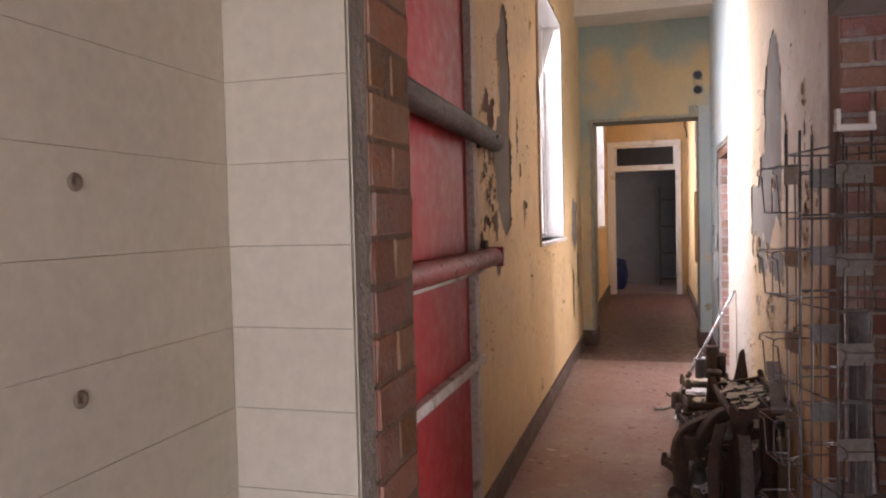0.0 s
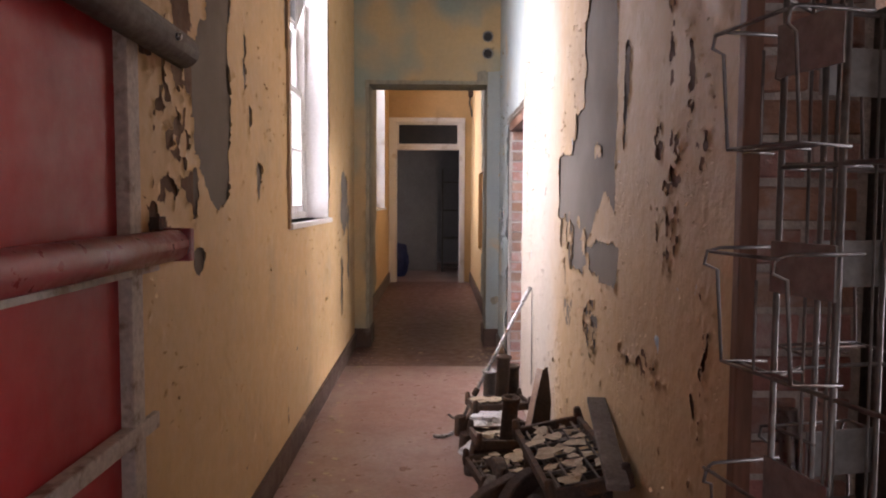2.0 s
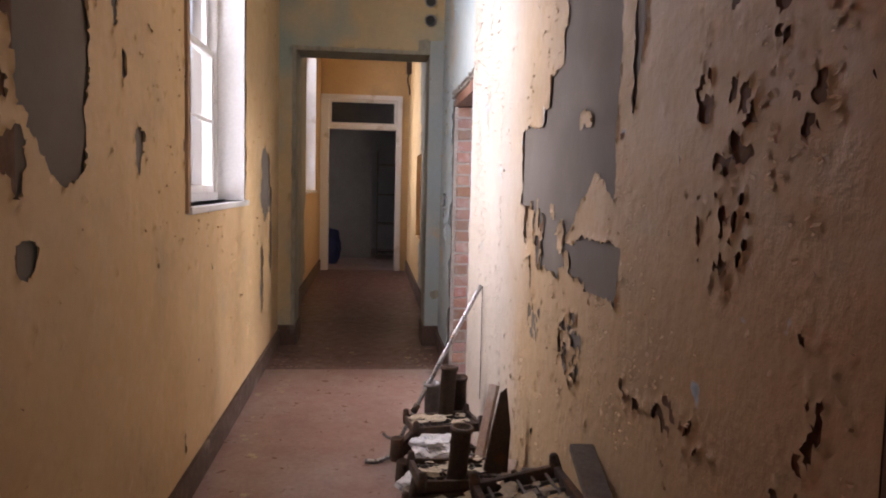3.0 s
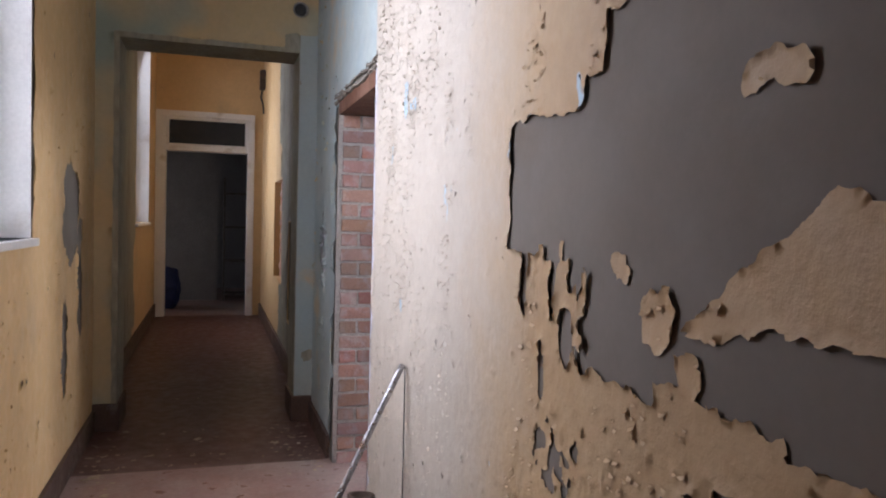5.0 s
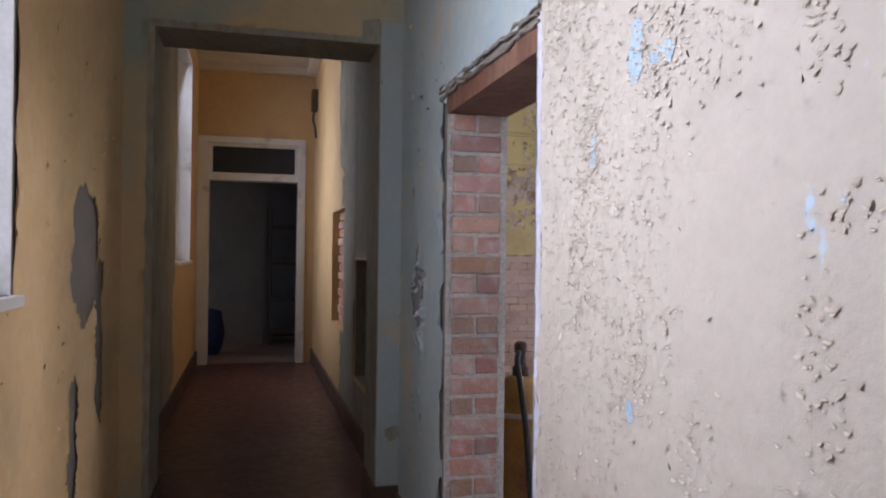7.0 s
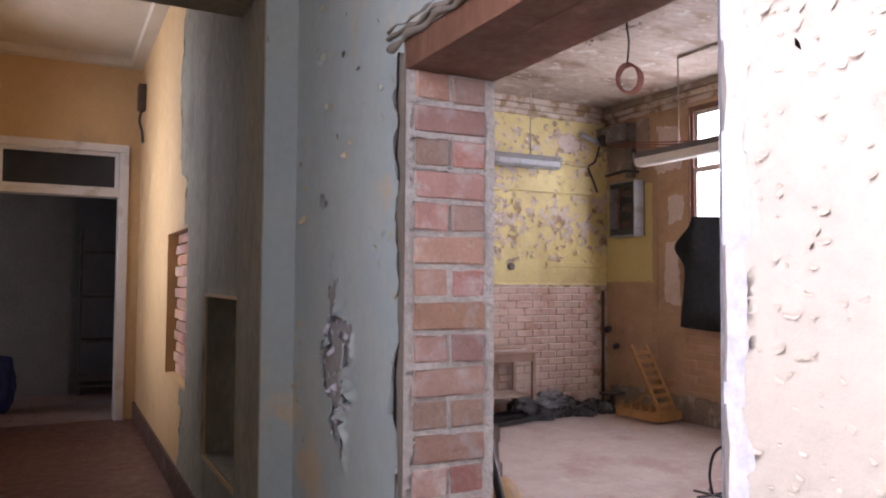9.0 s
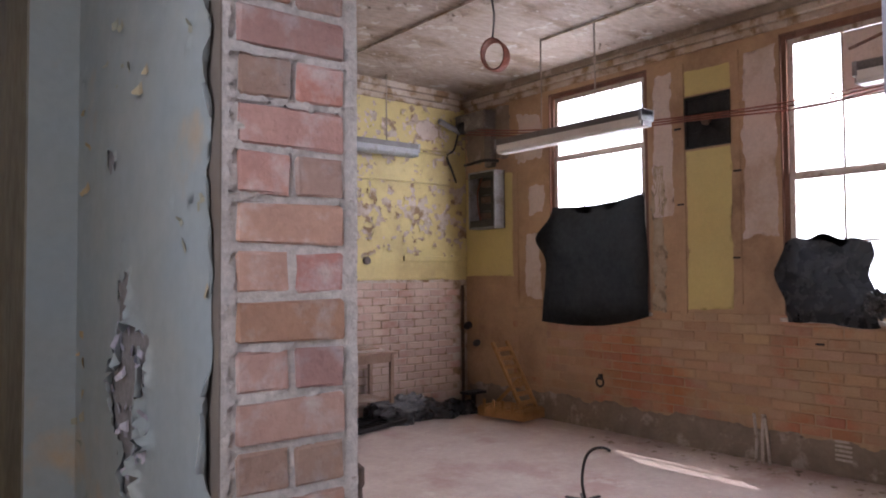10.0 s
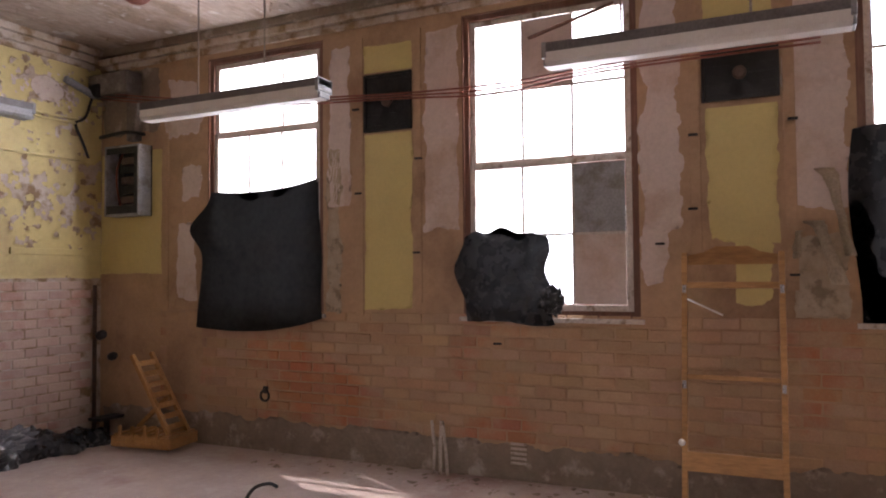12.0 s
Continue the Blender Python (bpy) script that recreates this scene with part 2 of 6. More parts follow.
M_CHROME = surface("dull_chromed_tube", (0.52, 0.51, 0.52), (0.42, 0.41, 0.42), (0.25, 0.17, 0.12), rough=0.32, metal=1.0, scale=15, stain_scale=12, stain_at=(0.62, 0.7), bump=0.2)
M_WIRE = surface("zinc_wire", (0.24, 0.22, 0.21), (0.19, 0.17, 0.16), (0.16, 0.10, 0.07), rough=0.5, metal=0.8, scale=20, stain_scale=10, stain_at=(0.55, 0.66), bump=0.2)
M_PLATE = surface("grey_metal_plate", (0.36, 0.345, 0.33), (0.30, 0.29, 0.28), rough=0.45, metal=0.6, scale=10, bump=0.15)
M_BAG = surface("white_plastic_bag", (0.74, 0.75, 0.78), (0.66, 0.67, 0.70), rough=0.35, scale=15, bump=0.4, fine=40, grain=0.04)
M_BLACKPLASTIC = surface("black_plastic_sheet", (0.016, 0.017, 0.019), (0.022, 0.023, 0.026), rough=0.26, scale=3, bump=0.08, fine=30, grain=0.0)
M_TARP = surface("black_cloth", (0.009, 0.0095, 0.011), (0.015, 0.016, 0.017), rough=0.7, scale=5, bump=0.12, fine=120, grain=0.05)
M_BLACK = surface("black_iron", (0.02, 0.02, 0.022), (0.035, 0.033, 0.032), rough=0.55, metal=0.3, scale=12, bump=0.3)
M_CABLEBLACK = surface("black_rubber", (0.025, 0.025, 0.027), (0.04, 0.038, 0.036), rough=0.6, scale=20, bump=0.2)
M_GALV = surface("grey_enamel", (0.34, 0.35, 0.36), (0.28, 0.29, 0.30), (0.20, 0.18, 0.16), rough=0.5, scale=8, stain_scale=6, bump=0.15)
M_LAMPTOP = surface("dusty_lamp_body", (0.19, 0.18, 0.18), (0.15, 0.14, 0.14), rough=0.7, scale=8, bump=0.2)
M_TUBE = surface("unlit_diffuser", (0.74, 0.73, 0.70), (0.68, 0.66, 0.62), rough=0.4, scale=8, bump=0.05, grain=0.03)
M_COPPER = surface("tarnished_copper", (0.30, 0.10, 0.065), (0.22, 0.075, 0.05), rough=0.5, metal=0.5, scale=20, bump=0.2)
M_ROPE = surface("dusty_cord", (0.42, 0.36, 0.31), (0.36, 0.30, 0.25), rough=0.9, scale=40, bump=0.3)
M_CYL = surface("yellow_gas_bottle", (0.42, 0.24, 0.055), (0.36, 0.18, 0.04), (0.30, 0.11, 0.04), rough=0.55, scale=6, stain_scale=4, stain_at=(0.5, 0.65), bump=0.3)
M_BLUECLOTH = surface("blue_plastic", (0.03, 0.05, 0.20), (0.02, 0.035, 0.15), rough=0.5, scale=8)
M_GREYWALL = surface("grey_wall", (0.36, 0.345, 0.34), (0.30, 0.29, 0.285), rough=0.85, bump=0.2)
M_OUTBRICK = surface("outside_brick", (0.42, 0.20, 0.15), (0.36, 0.17, 0.13), rough=0.9, scale=5)
M_GROUND = surface("yard_ground", (0.22, 0.21, 0.20), (0.16, 0.155, 0.15), rough=0.95, scale=1.5)
M_SLATE = surface("roof_slate", (0.10, 0.10, 0.11), (0.08, 0.08, 0.09), rough=0.7)
M_BLUEPALE = surface("pale_blue_chip", (0.42, 0.56, 0.66), (0.38, 0.50, 0.60), rough=0.6)
M_MOTTLE = surface("mottled_old_render", (0.46, 0.38, 0.28), (0.36, 0.28, 0.19), (0.24, 0.19, 0.13), rough=0.9, scale=7, stain_scale=8, stain_at=(0.52, 0.62), bump=0.9, bump_depth=0.008, fine=30, grain=0.05)
M_WRAP = surface("grey_plastic_wrap", (0.10, 0.105, 0.115), (0.16, 0.165, 0.175), rough=0.22, scale=12, bump=0.4, fine=30, grain=0.0)
M_UNDERBROWN = surface("brown_undercoat", (0.20, 0.105, 0.055), (0.15, 0.08, 0.045), (0.27, 0.17, 0.10), rough=0.8, stain_scale=4, bump=0.5, fine=40)
M_LILAC = surface("white_plaster_edge", (0.63, 0.62, 0.70), (0.57, 0.56, 0.64), rough=0.8, bump=0.4, fine=40)


def glass_mat(name, tint, rough):
    mat = bpy.data.materials.new(name)
    mat.use_nodes = True
    b = mat.node_tree.nodes["Principled BSDF"]
    b.inputs["Base Color"].default_value = (*tint, 1)
    b.inputs["Roughness"].default_value = rough
    b.inputs["Transmission Weight"].default_value = 1.0
    b.inputs["IOR"].default_value = 1.45
    return mat


M_GLASS = glass_mat("window_glass", (0.97, 0.98, 0.98), 0.02)
M_FROST = glass_mat("dirty_glass", (0.85, 0.9, 0.92), 0.35)
M_DARKGLASS = surface("dark_transom_glass", (0.035, 0.037, 0.042), (0.05, 0.05, 0.055), rough=0.12, bump=0.05, grain=0.0)

# ---- helpers for meshes ----


def mesh_of(name, bm, material):
    me = bpy.data.meshes.new(name)
    bm.to_mesh(me)
    bm.free()
    for m in (material if isinstance(material, (list, tuple)) else [material]):
        me.materials.append(m)
    return me


def part(name, bm, material, parent=None, label=""):
    """Links a bmesh as one mesh object, under a thing or a part."""
    ob = new(name, mesh_of(name, bm, material))
    ob.parent = parent
    return tagged(ob, label) if label else ob


def thing(name, label, category, at=(0, 0, 0), rz=0.0, group="", kind=""):
    ob = new(name)
    ob.matrix_basis = pose(*at, 0, 0, rz)
    return tagged(ob, label, category, group, kind)


def add_box(bm, lo, hi, bevel=0.0, m=None):
    lo, hi = Vector(lo), Vector(hi)
    mid, size = (lo + hi) / 2, hi - lo
    r = bmesh.ops.create_cube(bm, size=1, matrix=(m or Matrix()) @ Matrix.Translation(mid) @ Matrix.Diagonal((*size, 1)))
    if bevel:
        edges = {e for v in r["verts"] for e in v.link_edges}
        bmesh.ops.bevel(bm, geom=list(edges), offset=bevel, segments=2, profile=0.6, affect="EDGES")
    return bm


def boxes(*some, bevel=0.0):
    bm = bmesh.new()
    for lo, hi in some:
        add_box(bm, lo, hi, bevel)
    return bm


def add_tube(bm, points, radius, sides=8, closed=False):
    """A round bar along points; radius may be one number or one for each point."""
    pts = [Vector(p) for p in points]
    n = len(pts)
    rings, side = [], None
    for i, p in enumerate(pts):
        a = pts[(i - 1) % n] if closed or i else p
        b = pts[(i + 1) % n] if closed or i < n - 1 else p
        d = (b - a).normalized()
        if side is None:
            side = d.orthogonal().normalized()
        side = (side - d * side.dot(d)).normalized()
        up = d.cross(side)
        r = radius[i] if isinstance(radius, (list, tuple)) else radius
        rings.append([bm.verts.new(p + r * (math.cos(2 * math.pi * k / sides) * side + math.sin(2 * math.pi * k / sides) * up)) for k in range(sides)])
    for i in range(n if closed else n - 1):
        a, b = rings[i], rings[(i + 1) % n]
        for k in range(sides):
            f = bm.faces.new((a[k], a[(k + 1) % sides], b[(k + 1) % sides], b[k]))
            f.smooth = True
    if not closed:
        bm.faces.new(list(reversed(rings[0])))
        bm.faces.new(rings[-1])
    return bm


def tube(points, radius, sides=8, closed=False):
    return add_tube(bmesh.new(), points, radius, sides, closed)


def lathe(profile, sides=24, m=None):
    """A turned shape from (radius, height) pairs."""
    bm = bmesh.new()
    rings = [[bm.verts.new((r * math.cos(2 * math.pi * k / sides), r * math.sin(2 * math.pi * k / sides), z)) for k in range(sides)] for r, z in profile]
    for a, b in zip(rings, rings[1:]):
        for k in range(sides):
            bm.faces.new((a[k], a[(k + 1) % sides], b[(k + 1) % sides], b[k])).smooth = True
    bm.faces.new(list(reversed(rings[0])))
    bm.faces.new(rings[-1])
    if m:
        bm.transform(m)
    return bm


def lattice(u, v, seed):
    """Smooth value noise from -1 to 1 on arrays."""
    iu, iv = np.floor(u).astype(np.int64), np.floor(v).astype(np.int64)
    fu, fv = u - iu, v - iv
    fu, fv = fu * fu * (3 - 2 * fu), fv * fv * (3 - 2 * fv)

    def h(a, b):
        x = (a * 374761393 + b * 668265263 + seed * 1442695041) & 0xFFFFFFFF
        x = ((x ^ (x >> 13)) * 1274126177) & 0xFFFFFFFF
        return ((x ^ (x >> 16)) & 0xFFFF) / 32767.5 - 1
    top = h(iu, iv) * (1 - fu) + h(iu + 1, iv) * fu
    low = h(iu, iv + 1) * (1 - fu) + h(iu + 1, iv + 1) * fu
    return top * (1 - fv) + low * fv


def fbm(u, v, scale, seed, octaves=4):
    out, amp = 0, 1.0
    for k in range(octaves):
        out = out + amp * lattice(u * scale * 2 ** k, v * scale * 2 ** k, seed + 11 * k)
        amp *= 0.55
    return out / 1.8


def skin(name, axis, level, side, u0, u1, v0, v1, step, field, material, parent, curl=0.012, rim=0.03, base=0.003, label=""):
    """A film of paint or plaster on a wall at axis = level, present where field(u, v) > 0, with lifted, curling rims. side: which way it faces."""
    nu, nv = max(int((u1 - u0) / step), 2), max(int((v1 - v0) / step), 2)
    gu, gv = np.meshgrid(np.linspace(u0, u1, nu + 1), np.linspace(v0, v1, nv + 1), indexing="ij")
    f = field(gu, gv)
    keep = (f[:-1, :-1] + f[1:, :-1] + f[1:, 1:] + f[:-1, 1:]) > 0
    du, dv = np.gradient(f, (u1 - u0) / nu, (v1 - v0) / nv)
    slope = np.maximum(du ** 2 + dv ** 2, 1e-4)
    near = np.abs(f) < 1.2 * step * np.sqrt(slope)
    mu, mv = np.where(near, -f * du / slope, 0).clip(-step * 0.8, step * 0.8), np.where(near, -f * dv / slope, 0).clip(-step * 0.8, step * 0.8)
    inner = np.zeros_like(near)
    inner[1:-1, 1:-1] = True
    pu, pv = gu + mu * inner, gv + mv * inner
    dist = np.clip(f / np.sqrt(slope), 0, rim) / rim
    uneven = np.clip(0.35 + 1.1 * fbm(gu, gv, 9.0, 77, 2), 0, 1.4)
    out = base + curl * (1 - dist) ** 2 * uneven * inner + 0.0012 * fbm(gu, gv, 14, 5, 2)
    third = level + side * np.maximum(out, 0.0015)
    order = {"x": (third, pu, pv), "y": (pu, third, pv), "z": (pu, pv, third)}[axis]
    co = np.stack([a.ravel() for a in order], 1)
    ids = np.arange((nu + 1) * (nv + 1)).reshape(nu + 1, nv + 1)
    quads = np.stack([ids[:-1, :-1], ids[1:, :-1], ids[1:, 1:], ids[:-1, 1:]], -1)[keep]
    if len(quads) == 0:
        return None
    used = np.unique(quads)
    remap = np.zeros(co.shape[0], np.int64)
    remap[used] = np.arange(len(used))
    quads = remap[quads]
    if (axis == "y") == (side > 0):
        quads = quads[:, ::-1]
    me = bpy.data.meshes.new(name)
    me.from_pydata(co[used].tolist(), [], quads.tolist())
    me.materials.append(material)
    me.polygons.foreach_set("use_smooth", np.ones(len(quads), bool))
    ob = new(name, me)
    ob.parent = parent
    return tagged(ob, label) if label else ob


def blobs(u, v, some):
    """How deep a point lies in any of some ellipses (centre u, v, half sizes): positive inside, in metres about."""
    out = np.full(u.shape, -9.0)
    for cu, cv, ru, rv in some:
        d = np.sqrt(((u - cu) / ru) ** 2 + ((v - cv) / rv) ** 2)
        out = np.maximum(out, (1 - d) * min(ru, rv))
    return out


def structure(name, bm, material, label="", category=""):
    return tagged(part(name, bm, material), label, category or name.split("_")[0], kind="structure")

# ---- the large structure ----
LEFT, RIGHT, BACK_R = -0.81, 0.69, 0.97
structure("floor", boxes(((-1.2, -2.6, -0.1), (0.97, 8.15, 0.0))), M_FLOOR, "dusty red painted concrete corridor floor", "floor")
# Begins where the window light ends; its colour carries that shade.
structure("floor_dark", boxes(((-1.2, 8.15, -0.1), (0.97, 15.3, 0.0))), M_FLOOR_SHADED, "red far corridor floor with shade painted into its colour", "floor")
structure("floor_room", boxes(((0.97, 4.3, -0.1), (6.23, 14.1, 0.0))), M_ROOM_FLOOR, "dust covered red and grey concrete floor", "floor")
structure("floor_far", boxes(((-3.0, 15.3, -0.1), (3.0, 20.0, 0.0))), M_FLOOR, "dark red floor of the unlit far room", "floor")
structure("floor_store", boxes(((0.97, 0.8, -0.1), (4.0, 4.3, 0.0))), M_FLOOR, "dark floor of the unlit store", "floor")
structure("ceiling", boxes(((-1.2, -2.6, 4.05), (0.97, 9.3, 4.2)), ((-0.81, 8.55, 3.86), (0.69, 9.08, 4.05))), M_CEIL, "cream painted corridor ceiling with a downstand", "ceiling")
structure("ceiling_far", boxes(((-1.2, 9.3, 4.02), (1.0, 15.45, 4.35)), ((-0.85, 15.13, 3.93), (0.68, 15.25, 4.02)), ((0.56, 9.5, 3.93), (0.68, 15.13, 4.02))), M_CEIL, "white far corridor ceiling with a plain cornice", "ceiling")
structure("ceiling_room", boxes(((0.97, 4.3, 3.79), (6.23, 14.1, 3.95))), M_FLAKING, "stained ceiling with flaking distemper", "ceiling")
structure("ceiling_dark", boxes(((-3.0, 15.45, 3.6), (3.0, 20.0, 3.75)), ((0.97, 0.8, 2.9), (4.0, 4.3, 3.0))), M_GREYWALL, "grey ceilings of the unlit rooms", "ceiling")

# corridor, left side
WL = (5.70, 7.26, 1.385, 3.45)
wall_left = structure("wall_left", boxes(
    ((-1.15, 1.60, 0), (LEFT, 2.06, 4.05)), ((-1.15, 2.06, 2.75), (LEFT, 3.52, 4.05)), ((-1.15, 3.52, 0), (LEFT, WL[0], 4.05)),
    ((-1.15, WL[0], 0), (LEFT, WL[1], WL[2])), ((-1.15, WL[0], WL[3]), (LEFT, WL[1], 4.05)), ((-1.15, WL[1], 0), (LEFT, 9.3, 4.05)),
    ((-1.15, 2.06, 0), (-0.95, 3.52, 2.75))), M_PLASTER, "corridor wall of peeling cream paint over grey plaster")


def left_field(u, v):
    hole = blobs(u, v, [(4.25, 1.88, 0.24, 0.34), (4.31, 1.64, 0.16, 0.16), (4.32, 2.4, 0.19, 0.45), (4.96, 1.63, 0.05, 0.10), (4.80, 1.87, 0.03, 0.07), (4.06, 1.30, 0.05, 0.05),
                        (8.20, 1.50, 0.25, 0.28), (8.02, 0.72, 0.08, 0.24), (8.5, 1.1, 0.1, 0.35)]) + 0.05 * fbm(u, v, 5, 3) + 0.015 * fbm(u, v, 30, 8)
    some = blobs(u, v, [(3.80, 1.75, 0.20, 0.28), (3.85, 2.05, 0.2, 0.25), (3.72, 1.5, 0.14, 0.16), (4.0, 1.55, 0.12, 0.1), (4.72, 2.2, 0.05, 0.3)])
    dense = np.clip(some / 0.08 + 0.45, 0, 1)
    fleck = np.maximum((fbm(u * 1.6, v * 0.9, 16, 21) - 0.70) * 0.05, (fbm(u * 1.2, v * 0.9, 24, 23, 3) - 0.94 + 0.95 * dense + 0.4 * fbm(u, v, 6, 24, 2) * dense) * 0.03)
    low = (fbm(u * 1.4, v * 0.8, 11, 31) - 0.78 + 0.12 * np.clip((u - 6.8) / 1.5, 0, 1)) * 0.06
    edge = (0.05 - np.abs(u - 5.62)) * np.clip(fbm(u, v, 8, 4), 0, 1) - 0.012
    window = np.minimum(np.minimum(u - WL[0] + 0.012, WL[1] + 0.012 - u), np.minimum(v - WL[2] + 0.012, WL[3] + 0.012 - v))
    return -np.maximum.reduce([hole, fleck, low, edge, window])


part("undercoat", boxes(((LEFT, 3.53, 1.1), (LEFT + 0.0012, 4.02, 2.6))), M_UNDERBROWN, wall_left)
skin("paint_layer", "x", LEFT, 1, 3.53, 9.08, 0.14, 4.05, 0.016, left_field, M_CREAM, wall_left, curl=0.014, rim=0.028)

# corridor, right side
wall_right = structure("wall_right", boxes(
    ((RIGHT, 3.0, 0), (BACK_R, 6.99, 4.05)), ((RIGHT, 6.99, 2.22), (BACK_R, 8.07, 4.05)), ((RIGHT, 8.07, 0), (BACK_R, 9.3, 4.05)),
    ((RIGHT, 2.1, 2.3), (BACK_R, 3.0, 4.05)), ((RIGHT, 1.64, 0), (BACK_R, 2.1, 4.05))), M_PLASTER, "corridor wall of peeling pale paint over bare grey plaster")


def slab(u, v, u0, u1, v0, v1):
    """How deep a point lies in a rectangle."""
    return np.minimum(np.minimum(u - u0, u1 - u), np.minimum(v - v0, v1 - v))


def right_field(u, v):
    hole = np.maximum.reduce([slab(u, v, 4.86, 5.30, 1.44, 1.755), slab(u, v, 4.63, 4.90, 1.21, 1.80), slab(u, v, 4.60, 4.83, 1.7, 1.93), slab(u, v, 4.07, 4.66, 1.24, 2.05), slab(u, v, 4.02, 4.32, 1.21, 1.37), blobs(u, v, [(4.34, 2.12, 0.28, 0.44)])])
    hole = hole + 0.020 * fbm(u, v, 5, 14) + 0.022 * fbm(u * 1.5, v * 0.8, 17, 18, 3) + 0.008 * fbm(u, v, 45, 19, 2)
    gaps = blobs(u, v, [(5.18, 1.38, 0.022, 0.11), (5.03, 1.36, 0.018, 0.09), (4.96, 1.27, 0.035, 0.07), (5.08, 1.17, 0.02, 0.06), (4.88, 1.24, 0.03, 0.05), (4.935, 1.42, 0.022, 0.06)]) + 0.012 * fbm(u, v, 24, 27, 3)
    hole = np.maximum(hole, gaps)
    island = blobs(u, v, [(4.755, 1.425, 0.03, 0.065), (4.625, 1.355, 0.04, 0.055), (4.535, 1.27, 0.05, 0.04), (4.375, 1.722, 0.065, 0.02), (5.10, 1.42, 0.028, 0.06), (4.995, 1.44, 0.024, 0.06), (4.885, 1.35, 0.02, 0.06)])
    island = island + 0.034 * fbm(u * 1.6, v * 0.9, 15, 6, 4) - 0.004
    tongue = 0.012 * fbm(u, v, 40, 65, 2) + np.minimum.reduce([v - 1.365 + 0.04 * np.clip((u - 4.36) / 0.1, 0, 1), (1.575 - 0.72 * (u - 4.24) - v) * 0.8, 1.553 - 0.5 * (4.235 - u) - v, u - 3.9]) + 0.014 * fbm(u, v, 9, 64) + 0.008 * fbm(u, v, 24, 63)
    hole = np.minimum(hole, -np.maximum(island, tongue))
    flap = blobs(u, v, [(3.93, 1.94, 0.045, 0.12), (3.95, 1.79, 0.016, 0.07), (4.62, 2.22, 0.03, 0.09)]) + 0.02 * fbm(u, v, 18, 9)
    low = np.clip((1.15 - v) / 0.5, 0, 1)
    fleck = (fbm(u * 1.9, v * 0.9, 22, 41, 3) - 0.80 + 0.20 * low) * 0.03
    some = blobs(u, v, [(3.46, 1.46, 0.13, 0.14), (3.40, 1.62, 0.08, 0.12), (3.55, 1.70, 0.05, 0.08), (3.20, 1.66, 0.05, 0.10), (3.15, 1.22, 0.06, 0.15), (3.20, 1.02, 0.06, 0.18), (3.62, 1.02, 0.14, 0.06), (3.88, 1.0, 0.12, 0.05), (4.45, 1.0, 0.16, 0.14), (3.45, 1.95, 0.05, 0.2), (3.30, 1.85, 0.04, 0.15), (5.0, 1.0, 0.15, 0.1)])
    dense = np.clip(some / 0.05 + 0.45, 0, 1)
    fleck = np.maximum(fleck, (fbm(u * 1.4, v * 1.0, 38, 43, 3) - 0.94 + 0.88 * dense + 0.35 * fbm(u, v, 8, 44, 2) * dense) * 0.022)
    chip = (fbm(u * 1.4, v * 0.8, 20, 51) - 0.84) * 0.05
    rag = np.where(v < 2.3, u - 6.945 + 0.025 * fbm(u, v, 9, 61) + 0.012 * fbm(u, v, 30, 62), -1.0)
    return -np.maximum.reduce([hole, flap, fleck, chip, rag])


part("undercoat", boxes(((RIGHT - 0.0012, 3.0, 0.02), (RIGHT, 3.92, 2.9))), M_UNDERBROWN, wall_right)


skin("paint_layer", "x", RIGHT, -1, 3.0, 6.99, 0.0, 2.9, 0.010, right_field, M_PALE, wall_right, curl=0.012, rim=0.024)
skin("paint_layer", "x", RIGHT, -1, 3.0, 6.99, 2.9, 4.05, 0.04, right_field, M_PALE, wall_right, curl=0.0, rim=0.05)


skin("blue_patch", "x", RIGHT, -1, 6.2, 6.7, 1.1, 2.1, 0.008, lambda u, v: blobs(u, v, [(6.385, 1.97, 0.035, 0.07), (6.28, 1.95, 0.06, 0.022), (6.60, 1.79, 0.015, 0.05), (6.4, 1.19, 0.02, 0.04)]) + 0.02 * fbm(u, v, 20, 71), M_BLUEPALE, wall_right, curl=0.0, base=0.0052)


def blue_field(u, v):
    hole = blobs(u, v, [(8.57, 1.30, 0.13, 0.17), (8.62, 1.46, 0.05, 0.10), (8.52, 1.12, 0.05, 0.08), (8.74, 1.86, 0.02, 0.04), (8.5, 0.75, 0.03, 0.07)]) + 0.055 * fbm(u, v, 12, 2) + 0.03 * fbm(u, v, 30, 5)
    hole = np.minimum(hole, -(blobs(u, v, [(8.50, 1.34, 0.02, 0.06), (8.55, 1.24, 0.025, 0.03), (8.64, 1.38, 0.012, 0.05)]) + 0.015 * fbm(u, v, 28, 6)))
    jamb = np.maximum(0.02 + 0.03 * fbm(u, v, 7, 15) - (u - 8.07), -1) * np.where(v < 2.2, 1, -1)
    jamb = np.where(v < 2.2, jamb, -0.2)
    corner = (fbm(u, v, 10, 25) - 0.85) * 0.05
    return -np.maximum.reduce([hole, jamb, corner])


part("undercoat", boxes(((RIGHT - 0.0012, 8.2, 0.6), (RIGHT, 8.95, 1.95))), M_GREYWALL, wall_right)
skin("paint_layer", "x", RIGHT, -1, 8.07, 9.08, 0.14, 4.05, 0.015, blue_field, M_BLUE, wall_right, curl=0.03, rim=0.03)
skin("paint_layer", "x", RIGHT, -1, 6.99, 8.07, 2.22, 4.05, 0.03, lambda u, v: 0.02 + (v - 2.26) - 0.05 * fbm(u, v, 6, 71) - np.clip(fbm(u, v, 9, 72) - 0.5, 0, 1), M_BLUE, wall_right)
skin("paint_layer", "x", RIGHT, -1, 1.64, 2.1, 0.0, 4.05, 0.05, lambda u, v: np.ones_like(u), M_PALE, wall_right)
